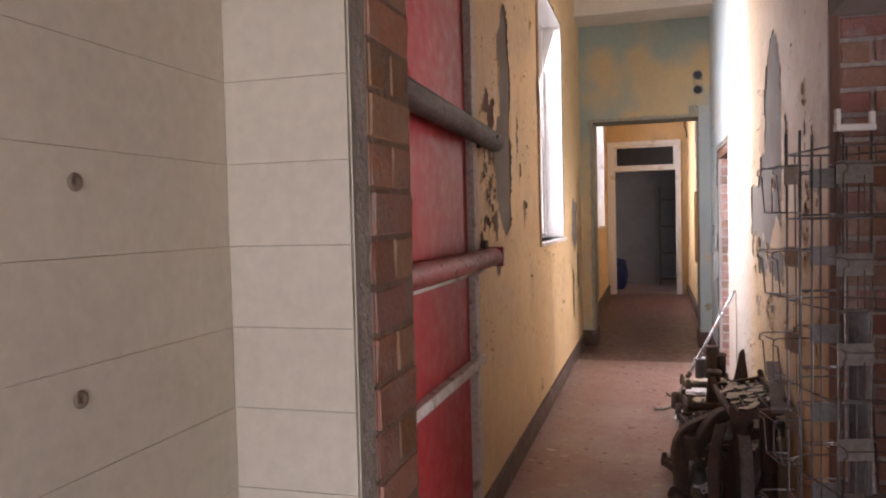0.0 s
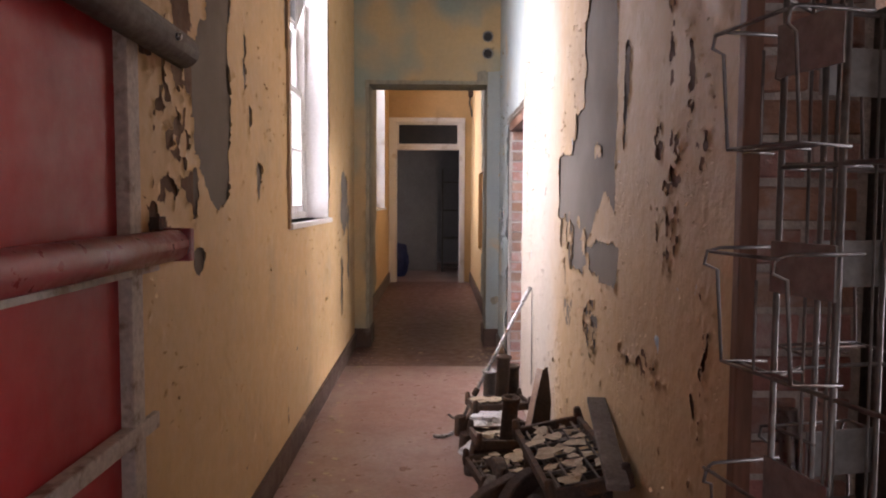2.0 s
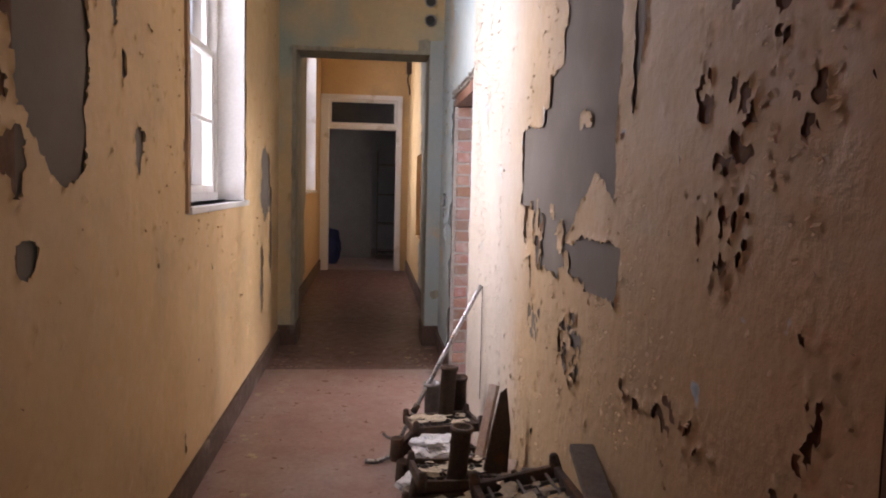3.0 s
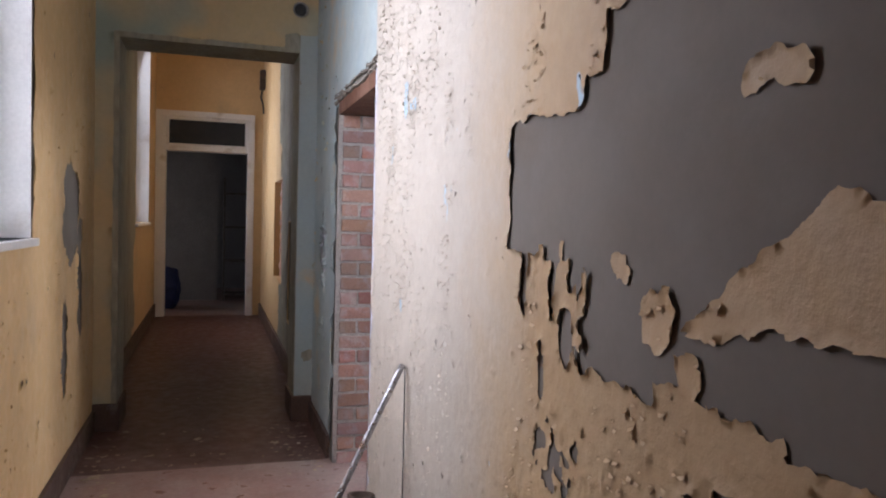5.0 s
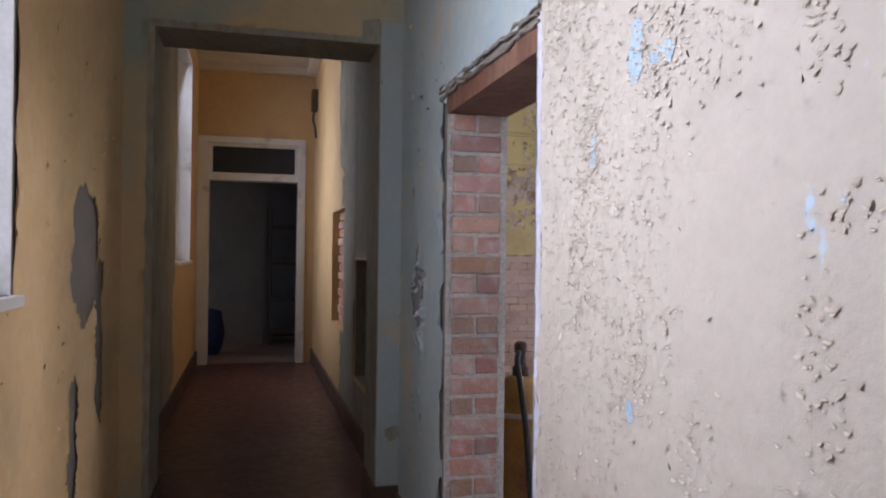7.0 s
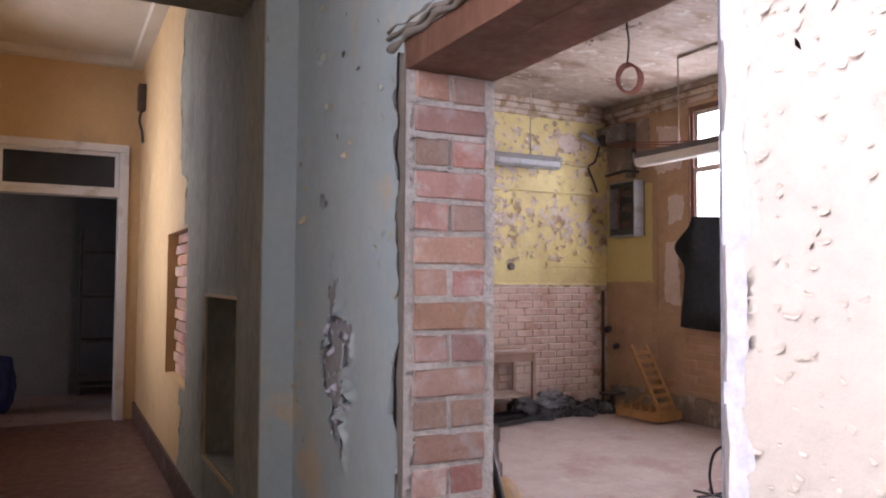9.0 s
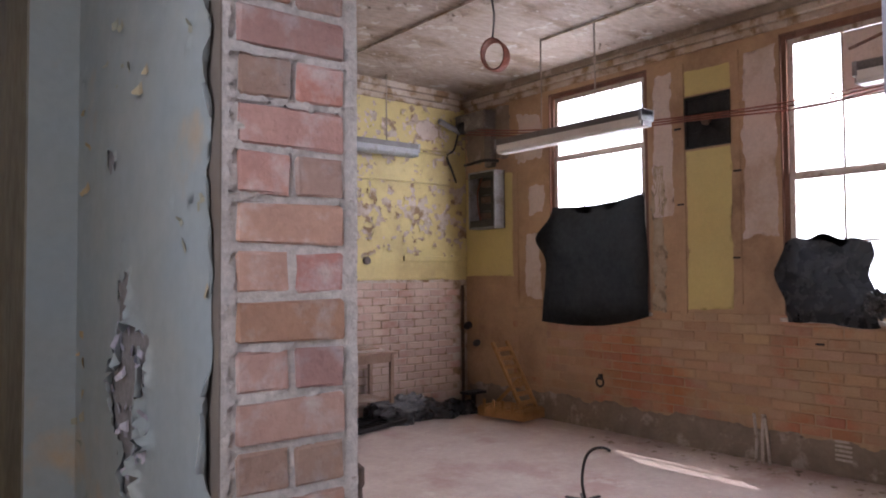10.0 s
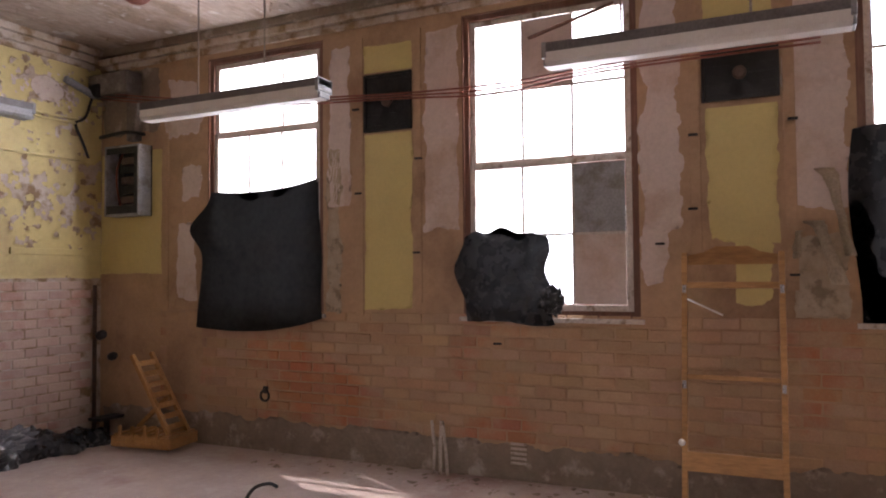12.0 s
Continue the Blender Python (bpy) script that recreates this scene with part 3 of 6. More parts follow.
skin("plaster_edge", "x", RIGHT, -1, 6.88, 6.99, 0.0, 2.25, 0.01, lambda u, v: 6.985 - u + 0.008 * fbm(u, v, 12, 63), M_LILAC, wall_right, curl=0.0, base=0.0015)
# the pale raw edge of the plaster at the doorway
skin("plaster_edge", "y", 6.99, 1, RIGHT - 0.003, BACK_R, 0.0, 2.22, 0.03, lambda u, v: np.ones_like(u), M_LILAC, wall_right, curl=0)

# doorway lintel of brown boards
lintel = thing("lintel", "brown timber lintel boards over the broken doorway", "lintel", kind="structure")
part("board", boxes(((RIGHT + 0.003, 6.99, 2.14), (0.80, 8.14, 2.22)), bevel=0.004), M_BROWNWOOD, lintel)
part("board", boxes(((0.806, 6.99, 2.145), (BACK_R + 0.01, 8.14, 2.22)), bevel=0.004), M_BROWNWOOD, lintel)
for lift, out, thick in ((2.224, 0.004, 0.010), (2.248, 0.010, 0.007), (2.268, 0.003, 0.005)):
    rim = [(RIGHT - out - 0.008 * noise.noise(Vector((k * 0.9, lift * 50, 0))), 6.97 + 0.03 * k, lift + 0.018 * noise.noise(Vector((k * 0.35, lift * 30, 4)))) for k in range(41)]
    part("plaster_rim", tube(rim, [max(thick * (0.9 + 1.1 * noise.noise(Vector((k * 0.7, lift * 20, 9)))), 0.001) for k in range(41)], 6), M_PLASTER, lintel)

# end wall of the first corridor, with the square opening
wall_end = structure("wall_end", boxes(((-1.15, 9.08, 0), (-0.655, 9.5, 4.22)), ((0.555, 9.08, 0), (1.0, 9.5, 4.22)), ((-0.655, 9.08, 2.71), (0.555, 9.5, 4.22))), M_GREYGREEN,
                     "grey green plastered wall with a square opening", "wall")


def end_field(u, v):
    opening = np.minimum(np.minimum(u + 0.69, 0.59 - u), 2.745 - v)
    hole = blobs(u, v, [(0.555, 3.19, 0.055, 0.055), (0.565, 3.02, 0.055, 0.055)])
    side = np.where((v < 2.85) & (u > 0), u - 0.45, -1.0)
    return -np.maximum.reduce([opening + 0.01 * fbm(u, v, 8, 1), hole, side])


skin("paint_layer", "y", 9.08, -1, 0.56, RIGHT, 0.14, 2.9, 0.03, lambda u, v: 0.03 + 0.05 * fbm(u, v, 4, 33), M_BLUE, wall_end, curl=0.002, base=0.002)
skin("paint_layer", "y", 9.08, -1, LEFT, RIGHT, 0.14, 3.86, 0.02, end_field, M_CREAM_BLUE, wall_end, curl=0.003)
for z in (3.19, 3.02):
    ring = part("pipe_hole", lathe([(0.05, -0.01), (0.056, 0.012), (0.048, 0.012), (0.04, -0.005)], 20, pose(0.555, 9.076, z, 90)), M_PLATE, wall_end, "round cut pipe hole with a grey rim")
    # Black disc stands in for the shade inside the pipe hole.
    part("hole_shade", lathe([(0.042, 0.0), (0.042, 0.008)], 18, pose(0.555, 9.078, z, 90)), M_CABLEBLACK, ring)

# far corridor
wall_far_left = structure("wall_far_left", boxes(
    ((-1.2, 9.5, 0), (-0.85, 12.4, 4.02)), ((-1.2, 12.4, 0), (-0.85, 14.15, 1.40)), ((-1.2, 12.4, 3.75), (-0.85, 14.15, 4.02)), ((-1.2, 14.15, 0), (-0.85, 15.45, 4.02))), M_CREAM, "dim yellow cream wall beside a tall window", "wall")
skin("paint_layer", "x", -0.85, 1, 9.5, 12.37, 0.14, 4.0, 0.04, lambda u, v: 0.1 + fbm(u, v, 1.1, 61) * 0.3 - 0.12 * (u - 11.5), M_GREYGREEN, wall_far_left, curl=0.002)
wall_far_right = structure("wall_far_right", boxes(
    ((0.68, 9.5, 0), (1.0, 10.0, 4.02)), ((0.68, 10.0, 0), (1.0, 10.95, 0.5)), ((0.68, 10.0, 1.46), (1.0, 10.95, 4.02)), ((0.9, 10.0, 0.5), (1.0, 10.95, 1.46)),
    ((0.68, 10.95, 0), (1.0, 11.7, 4.02)), ((0.68, 11.7, 0), (1.0, 12.75, 0.8)), ((0.68, 11.7, 1.93), (1.0, 12.75, 4.02)), ((0.78, 11.7, 0.8), (1.0, 12.75, 1.93)),
    ((0.68, 12.75, 0), (1.0, 15.45, 4.02))), M_CREAM, "yellow cream wall with two cut recesses", "wall")
skin("paint_layer", "x", 0.68, -1, 9.5, 12.6, 0.14, 4.0, 0.03, lambda u, v: -np.maximum.reduce([
    np.minimum(np.minimum(u - 9.98, 10.97 - u), np.minimum(v - 0.48, 1.48 - v)), np.minimum(np.minimum(u - 11.68, 12.77 - u), np.minimum(v - 0.78, 1.95 - v)),
    (u - 11.9) + 0.5 * fbm(u, v, 2, 62)]), M_GREYGREEN, wall_far_right, curl=0.01)
structure("recess_lining", boxes(((0.885, 10.0, 0.5), (0.898, 10.95, 1.46)), ((0.69, 10.935, 0.5), (0.885, 10.948, 1.46)), ((0.69, 10.0, 0.5), (0.885, 10.935, 0.513))), M_GREYGREEN, "dark green lining of the wall recess", "wall")
wall_far_end = structure("wall_far_end", boxes(((-3.0, 15.25, 0), (-0.78, 15.45, 4.35)), ((0.53, 15.25, 0), (3.0, 15.45, 4.35)), ((-0.78, 15.25, 3.0), (0.53, 15.45, 4.35))), M_CREAM, "yellow cream end wall above a white door frame", "wall")
structure("wall_far_room", boxes(((-3.0, 19.8, 0), (3.0, 20.0, 3.6)), ((-3.2, 15.45, 0), (-3.0, 16.2, 3.6)), ((-3.2, 17.1, 0), (-3.0, 20.0, 3.6)), ((-3.2, 16.2, 0), (-3.0, 17.1, 1.1)), ((-3.2, 16.2, 2.3), (-3.0, 17.1, 3.6)), ((3.0, 15.45, 0), (3.2, 20.0, 3.6)), ((-0.95, 17.5, 0), (0.05, 17.65, 3.6))), M_GREYWALL, "grey walls of the unlit far room", "wall")
# The window opening at x = 3.9 is unseen, added for the store lamp.
structure("wall_store", boxes(((0.97, 0.6, 0), (4.0, 0.8, 3.0)), ((0.97, 4.3, 0), (4.0, 4.45, 3.79)), ((3.9, 0.8, 0), (4.0, 2.15, 3.0)), ((3.9, 3.15, 0), (4.0, 4.3, 3.0)), ((3.9, 2.15, 0), (4.0, 3.15, 1.0)), ((3.9, 2.15, 2.2), (4.0, 3.15, 3.0))), M_BRICK_DULL, "dark brick walls of the store with an added window", "wall")

# the first space, behind the camera
wall_white = structure("wall_white", boxes(((-1.15, -2.6, 0), (-0.808, 1.277, 4.05)), ((-1.15, 1.277, 0), (-0.522, 1.60, 4.05))), M_WHITE_WALL, "white painted block wall with fine cracked joints", "wall")
# The side doorway is unseen, added to let light onto the white wall.
structure("wall_start_right", boxes(((0.8, -2.6, 0), (BACK_R, -1.9, 4.05)), ((0.8, -1.9, 2.15), (BACK_R, -0.7, 4.05)), ((0.8, -0.7, 0), (BACK_R, 1.64, 4.05))), M_PALE, "plain pale wall with an added side doorway beside the start", "wall")
# The doorway behind the start is unseen, added as a light opening.
structure("wall_start_back", boxes(((-0.845, -2.6, 2.3), (0.8, -2.4, 4.05)), ((-0.845, -2.6, 0), (-0.55, -2.4, 2.3)), ((0.55, -2.6, 0), (0.8, -2.4, 2.3))), M_PALE, "plain pale wall with an added open doorway", "wall")
structure("wall_start_header", boxes(((-0.52, 1.28, 3.2), (0.8, 1.60, 4.05))), M_CREAM, "plain wall above the opening", "wall")

# skirtings
def skirting(lo, hi):
    return structure("baseboard", boxes((lo, hi), bevel=0.006), M_SKIRT, "dark brown painted skirting, scuffed and dusty", "baseboard")


skirting((LEFT, 3.56, 0), (LEFT + 0.025, 9.055, 0.15))
skirting((RIGHT - 0.025, 8.16, 0), (RIGHT, 9.055, 0.15))
skirting((LEFT + 0.0, 9.055, 0), (-0.64, 9.08, 0.19))
skirting((-0.655, 9.08, 0), (-0.635, 9.5, 0.19))
skirting((0.54, 9.055, 0), (RIGHT, 9.08, 0.19))
skirting((0.535, 9.08, 0), (0.555, 9.5, 0.19))
skirting((-0.85, 9.5, 0), (-0.825, 15.2, 0.19))
skirting((0.655, 9.5, 0), (0.68, 15.25, 0.19))

# work room shell
W = 6.17
WIN = [(11.08, 12.36), (8.44, 9.78), (5.82, 7.1)]
ZS, ZH = 1.2, 3.54
room_boxes = [((W, 4.3, 0), (6.23, WIN[2][0], 3.79)), ((W, WIN[0][1], 0), (6.23, 14.1, 3.79)), ((W, WIN[2][1], 0), (6.23, WIN[1][0], 3.79)), ((W, WIN[1][1], 0), (6.23, WIN[0][0], 3.79))]
for a, b in WIN:
    room_boxes += [((W, a, 0), (6.23, b, ZS)), ((W, a, ZH), (6.23, b, 3.79))]
wall_window = structure("wall_window", boxes(*room_boxes), M_STRIPPED, "stripped brick and plaster wall with three tall windows", "wall")
wall_yellow = structure("wall_yellow", boxes(((BACK_R, 13.76, 0), (W, 14.1, 3.79))), M_UNDER, "peeling yellow wall above a pink painted brick dado", "wall")
structure("wall_room_back", boxes(((0.97, 4.45, 0), (W, 4.6, 3.79))), M_UNDER, "plain stripped plaster wall", "wall")
wall_room_near = structure("wall_room_near", boxes(((BACK_R - 0.001, 9.3, 0), (BACK_R + 0.04, 13.76, 3.79)), ((BACK_R - 0.001, 4.6, 0), (BACK_R + 0.02, 6.97, 3.79))), M_UNDER, "stripped plaster wall of the work room", "wall")


def yellow_field(u, v):
    big = fbm(u, v * 1.3, 2.6, 91) * 0.5 + fbm(u, v, 15, 92) * 0.9 - 0.36
    zone = 0.33 * np.exp(-((v - 2.3) / 0.42) ** 2) + 0.20 * np.exp(-((v - 3.3) / 0.25) ** 2) - 0.5 * np.clip((1.85 - v) / 0.15, 0, 1)
    patch = blobs(u, v, [(5.55, 3.3, 0.18, 0.12)]) + 0.02 * fbm(u, v, 9, 93)
    edge = 1.52 + 0.012 * fbm(u, v, 6, 94) - v
    return -np.maximum.reduce([(big + zone) * 0.12, patch, edge])


skin("paint_layer", "y", 13.76, -1, 1.02, 6.16, 1.45, 3.62, 0.017, yellow_field, M_YELLOW, wall_yellow, curl=0.015, rim=0.03, base=0.004)
skin("pink_patch", "y", 13.76, -1, 5.35, 5.75, 3.15, 3.45, 0.02, lambda u, v: blobs(u, v, [(5.55, 3.3, 0.17, 0.11)]) + 0.02 * fbm(u, v, 9, 93), M_PINKPLASTER, wall_yellow, curl=0.0, base=0.002)


def panel(y0, y1, z0, z1, material, seed, rag=0.05, name="paint_layer", thick=0.006, cut=None):
    def field(u, v):
        f = np.minimum(np.minimum(u - y0, y1 - u), np.minimum(v - z0, z1 - v)) + rag * fbm(u, v, 4, seed) * 0.6 + rag * 0.3 * fbm(u, v, 16, seed + 3)
        if cut:
            f = np.minimum(f, -np.minimum(np.minimum(u - cut[0], cut[1] - u), np.minimum(v - cut[2], cut[3] - v)))
        return f
    e = rag * 1.2
    return skin(name, "x", W, -1, y0 - e, y1 + e, z0 - e, z1 + e, 0.018, field, material, wall_window, curl=0.006, rim=0.03, base=thick)


panel(10.22, 10.66, 1.25, 3.41, M_YELLOW_FLAT, 101, 0.03, cut=(10.2, 10.68, 2.68, 3.19))
panel(7.56, 7.99, 1.72, 3.40, M_YELLOW_FLAT, 102, 0.05, cut=(7.5, 8.05, 2.62, 3.04))
panel(7.60, 7.82, 1.32, 1.72, M_YELLOW_FLAT, 103, 0.06)
panel(12.93, 13.75, 1.56, 2.75, M_YELLOW_FLAT, 104, 0.02)
panel(9.82, 10.10, 1.88, 3.46, M_PINKPLASTER, 105, 0.06)
panel(10.80, 11.02, 2.1, 3.46, M_PINKPLASTER, 106, 0.07)
panel(8.16, 8.41, 1.80, 3.46, M_PINKPLASTER, 107, 0.08)
panel(8.28, 8.40, 1.45, 1.86, M_PINKPLASTER, 117, 0.10)
panel(7.16, 7.50, 1.92, 3.46, M_PINKPLASTER, 108, 0.09)
panel(7.17, 7.46, 1.24, 1.74, M_MOTTLE, 109, 0.06)
panel(12.5, 12.72, 1.32, 2.02, M_PINKPLASTER, 110, 0.09)
panel(12.44, 12.66, 2.25, 2.55, M_PINKPLASTER, 111, 0.09)
panel(12.45, 12.85, 2.85, 3.4, M_PINKPLASTER, 112, 0.12)
panel(12.42, 12.86, 0.45, 1.2, M_STRIPPED, 113, 0.05, thick=0.016)
panel(10.90, 11.03, 1.22, 2.6, M_MOTTLE, 114, 0.07)
panel(13.0, 13.72, 2.95, 3.52, M_DAMP, 115, 0.12)
panel(6.8, 13.7, -0.06, 0.27, M_DAMP, 116, 0.09, thick=0.016)

cornice = thing("cornice", "grimy moulded plaster cornice under the ceiling", "cornice", kind="structure")
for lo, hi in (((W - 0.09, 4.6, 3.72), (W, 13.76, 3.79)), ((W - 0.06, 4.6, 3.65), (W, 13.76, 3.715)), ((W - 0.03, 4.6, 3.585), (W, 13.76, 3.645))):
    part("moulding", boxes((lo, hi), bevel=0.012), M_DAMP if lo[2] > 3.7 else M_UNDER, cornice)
for lo, hi in (((1.0, 13.67, 3.72), (W - 0.1, 13.76, 3.79)), ((1.0, 13.70, 3.65), (W - 0.1, 13.76, 3.715)), ((1.0, 13.73, 3.585), (W - 0.1, 13.76, 3.645))):
    part("moulding", boxes((lo, hi), bevel=0.012), M_UNDER, cornice)


# ---- windows ----
def sash_window(name, x, side, y0, y1, z0, z1, meet, depth, cols, rows, label, frame_mat, thick=0.1, dirty=(), sill=True, inner=None):
    """A sliding sash window: its frame stands depth behind the wall face x; side +1: the room lies on the +x side."""
    win = thing(name, label, "window", kind="structure")
    fx = x - side * depth
    t = 0.05

    def bx(a, b, c, d, e, f):
        return ((min(a, b), c, e), (max(a, b), d, f))
    part("window_frame", boxes(bx(fx, fx - side * thick, y0, y0 + t, z0, z1), bx(fx, fx - side * thick, y1 - t, y1, z0, z1), bx(fx, fx - side * thick, y0 + t, y1 - t, z1 - t, z1), bx(fx, fx - side * thick, y0 + t, y1 - t, z0, z0 + t), bevel=0.004), inner or frame_mat, win)
    for n, (lo, hi) in enumerate(((z0 + t, meet), (meet - 0.03, z1 - t))):
        sx = fx - side * thick * (0.2 + 0.35 * n)
        a, b = y0 + t, y1 - t
        s = 0.045
        sash = part("sash", boxes(bx(sx, sx - side * thick * 0.3, a, a + s, lo, hi), bx(sx, sx - side * thick * 0.3, b - s, b, lo, hi), bx(sx, sx - side * thick * 0.3, a + s, b - s, hi - s, hi), bx(sx, sx - side * thick * 0.3, a + s, b - s, lo, lo + s), bevel=0.003), frame_mat, win)
        for c in range(1, cols):
            yy = a + s + (b - a - 2 * s) * c / cols
            part("glazing_bar", boxes(bx(sx, sx - side * thick * 0.25, yy - 0.009, yy + 0.009, lo + s, hi - s)), frame_mat, sash)
        for r in range(1, rows):
            zz = lo + s + (hi - lo - 2 * s) * r / rows
            part("glazing_bar", boxes(bx(sx - side * thick * 0.02, sx - side * thick * 0.23, a + s, b - s, zz - 0.009, zz + 0.009)), frame_mat, sash)
        for c in range(cols):
            for r in range(rows):
                ya, yb = a + s + (b - a - 2 * s) * c / cols, a + s + (b - a - 2 * s) * (c + 1) / cols
                za, zb = lo + s + (hi - lo - 2 * s) * r / rows, lo + s + (hi - lo - 2 * s) * (r + 1) / rows
                kind = dict(dirty).get((n, c, r))
                ob = part("pane", boxes(bx(sx - side * thick * 0.10, sx - side * thick * 0.14, ya + 0.006, yb - 0.006, za + 0.006, zb - 0.006)), kind or M_GLASS, sash)
                if not kind or kind is M_FROST:
                    ob.visible_shadow = False
    if sill:
        part("window_sill", boxes(bx(x + side * 0.03, fx, y0 - 0.03, y1 + 0.03, z0 - 0.035, z0), bevel=0.006), frame_mat, win)
    for a, b in (((y0, y0 + 0.012)), ((y1 - 0.012, y1))):
        part("reveal", boxes(bx(x, fx, a, b, z0, z1)), inner or frame_mat, win)
    part("reveal", boxes(bx(x, fx, y0 + 0.012, y1 - 0.012, z1 - 0.012, z1)), inner or frame_mat, win)
    return win


sash_window("window_1", LEFT, 1, *WL[:2], WL[2], WL[3], 2.35, 0.17, 2, 2, "tall white painted sash window in the cream corridor wall", M_WHITE)
sash_window("window_2", -0.85, 1, 12.4, 14.15, 1.40, 3.75, 2.5, 0.17, 2, 2, "tall white sash window of the far corridor", M_WHITE)
sash_window("window_3", W, -1, *WIN[0], ZS, ZH, 2.84, 0.02, 3, 1, "sash window half covered with black cloth", M_OLDWHITE, 0.05, inner=M_BROWNWOOD)
sash_window("window_4", W, -1, *WIN[1], ZS, ZH, 2.37, 0.02, 3, 2, "broken white sash window with boarded and clouded panes", M_OLDWHITE, 0.05,
            dirty={(0, 0, 1): M_GALV, (0, 0, 0): M_PINKPLASTER, (0, 1, 0): M_FROST, (1, 1, 1): M_PINKPLASTER}, inner=M_BROWNWOOD)
sash_window("window_5", W, -1, *WIN[2], ZS, ZH, 2.37, 0.02, 3, 2, "white sash window half hung with black plastic", M_OLDWHITE, 0.05, inner=M_BROWNWOOD)

# brown architrave strip at the corridor window
structure("trim", boxes(((LEFT, WL[0] - 0.055, WL[2] - 0.03), (LEFT + 0.018, WL[0] - 0.005, WL[3])), bevel=0.003), M_STRIPPED, "worn brown timber strip beside the window", "trim")

# far door frame with its transom
door = thing("door_1", "open doorway in a white frame with a dark glazed transom", "door", kind="structure")
part("frame_post", boxes(((-0.848, 15.2, 0), (-0.705, 15.46, 2.965)), bevel=0.008), M_WHITE, door)
part("frame_post", boxes(((0.46, 15.2, 0), (0.56, 15.46, 2.965)), bevel=0.008), M_WHITE, door)
part("frame_head", boxes(((-0.848, 15.2, 2.965), (0.56, 15.46, 3.05)), bevel=0.008), M_WHITE, door)
part("transom_bar", boxes(((-0.705, 15.21, 2.465), (0.46, 15.45, 2.535)), bevel=0.006), M_WHITE, door)
part("transom_sash", boxes(((-0.705, 15.28, 2.535), (-0.665, 15.32, 2.965)), ((0.42, 15.28, 2.535), (0.46, 15.32, 2.965)), ((-0.665, 15.28, 2.925), (0.42, 15.32, 2.965)), ((-0.665, 15.28, 2.535), (0.42, 15.32, 2.575))), M_WHITE, door)
part("pane", boxes(((-0.665, 15.30, 2.575), (0.42, 15.306, 2.925))), M_DARKGLASS, door)


def chips(parent, axis, level, side, u0, u1, v0, v1, count, seed, sizes, material, density=None, there=None, flat=False):
    """Curled paint chips standing off a wall or ceiling, in streaks."""
    rnd = np.random.RandomState(seed)
    us, vs = rnd.uniform(u0, u1, count * 12), rnd.uniform(v0, v1, count * 12)
    keep = rnd.uniform(size=us.shape) < density(us, vs)
    if there is not None:
        keep &= there(us, vs) > 0.008
    verts, faces = [], []
    for u, v in list(zip(us[keep], vs[keep]))[:count]:
        s, lift, turn = rnd.uniform(*sizes), rnd.uniform(0.25, 0.8), rnd.uniform(0, 6.283)
        w = s * rnd.uniform(0.4, 0.8)
        if flat:
            turn, w = 3.14 + rnd.normal() * 0.35, s * rnd.uniform(0.6, 1.3)
        cu, su = math.cos(turn), math.sin(turn)
        base = len(verts)
        for a, b, h in ((-w, 0, 0.002), (w * 0.8, 0, 0.002), (-w * 0.8, s * 0.5, 0.25 * lift * s), (w * 0.7, s * 0.55, 0.3 * lift * s), (w * rnd.uniform(-0.8, 0.2), s, lift * s), (w * rnd.uniform(0.2, 0.8), s * 0.95, lift * s * 0.9)):
            pu, pv, po = u + a * cu - b * su, v + a * su + b * cu, level + side * (0.004 + h)
            verts.append({"x": (po, pu, pv), "y": (pu, po, pv), "z": (pu, pv, po)}[axis])
        faces += [(base, base + 1, base + 3, base + 2), (base + 2, base + 3, base + 5, base + 4)]
    me = bpy.data.meshes.new("paint_chips")
    me.from_pydata(verts, [], faces)
    me.materials.append(material)
    ob = new("paint_chips", me)
    ob.parent = parent
    return tagged(ob, "small curled paint chips", kind="stuff")


def streaks(scale, seed, lo, hi):
    return lambda u, v: np.clip((fbm(u * 2.0, v * 0.6, scale, seed, 3) - lo) / (hi - lo), 0, 1)


chips(wall_right, "x", RIGHT, -1, 5.6, 6.93, 0.2, 3.0, 2600, 1, (0.004, 0.011), M_WHITISH, lambda u, v: 0.25 * streaks(3.0, 5, 0.05, 0.4)(u, v) + 0.5 * np.clip(0.4 + blobs(u, v, [(6.61, 1.79, 0.08, 0.14), (6.67, 1.56, 0.06, 0.2), (6.4, 1.25, 0.1, 0.13), (6.3, 1.97, 0.12, 0.1), (5.83, 1.89, 0.05, 0.10), (5.6, 1.8, 0.05, 0.1), (5.8, 1.6, 0.10, 0.03)]) / 0.06, 0, 1), right_field, True)
chips(wall_right, "x", RIGHT, -1, 3.05, 5.3, 0.2, 2.4, 900, 2, (0.005, 0.014), M_PALE, streaks(3.0, 6, 0.0, 0.4), right_field, True)
chips(wall_right, "x", RIGHT, -1, 6.45, 6.93, 0.6, 2.6, 1000, 12, (0.004, 0.011), M_WHITISH, streaks(5.0, 15, -0.6, 0.3), right_field, True)
chips(wall_left, "x", LEFT, 1, 3.6, 9.0, 0.3, 2.6, 320, 3, (0.006, 0.02), M_CREAM, streaks(2.5, 7, 0.1, 0.5), left_field)
chips(wall_yellow, "y", 13.76, -1, 1.2, 6.1, 1.9, 3.5, 700, 4, (0.015, 0.05), M_PINKPLASTER, streaks(2.0, 8, 0.1, 0.4))
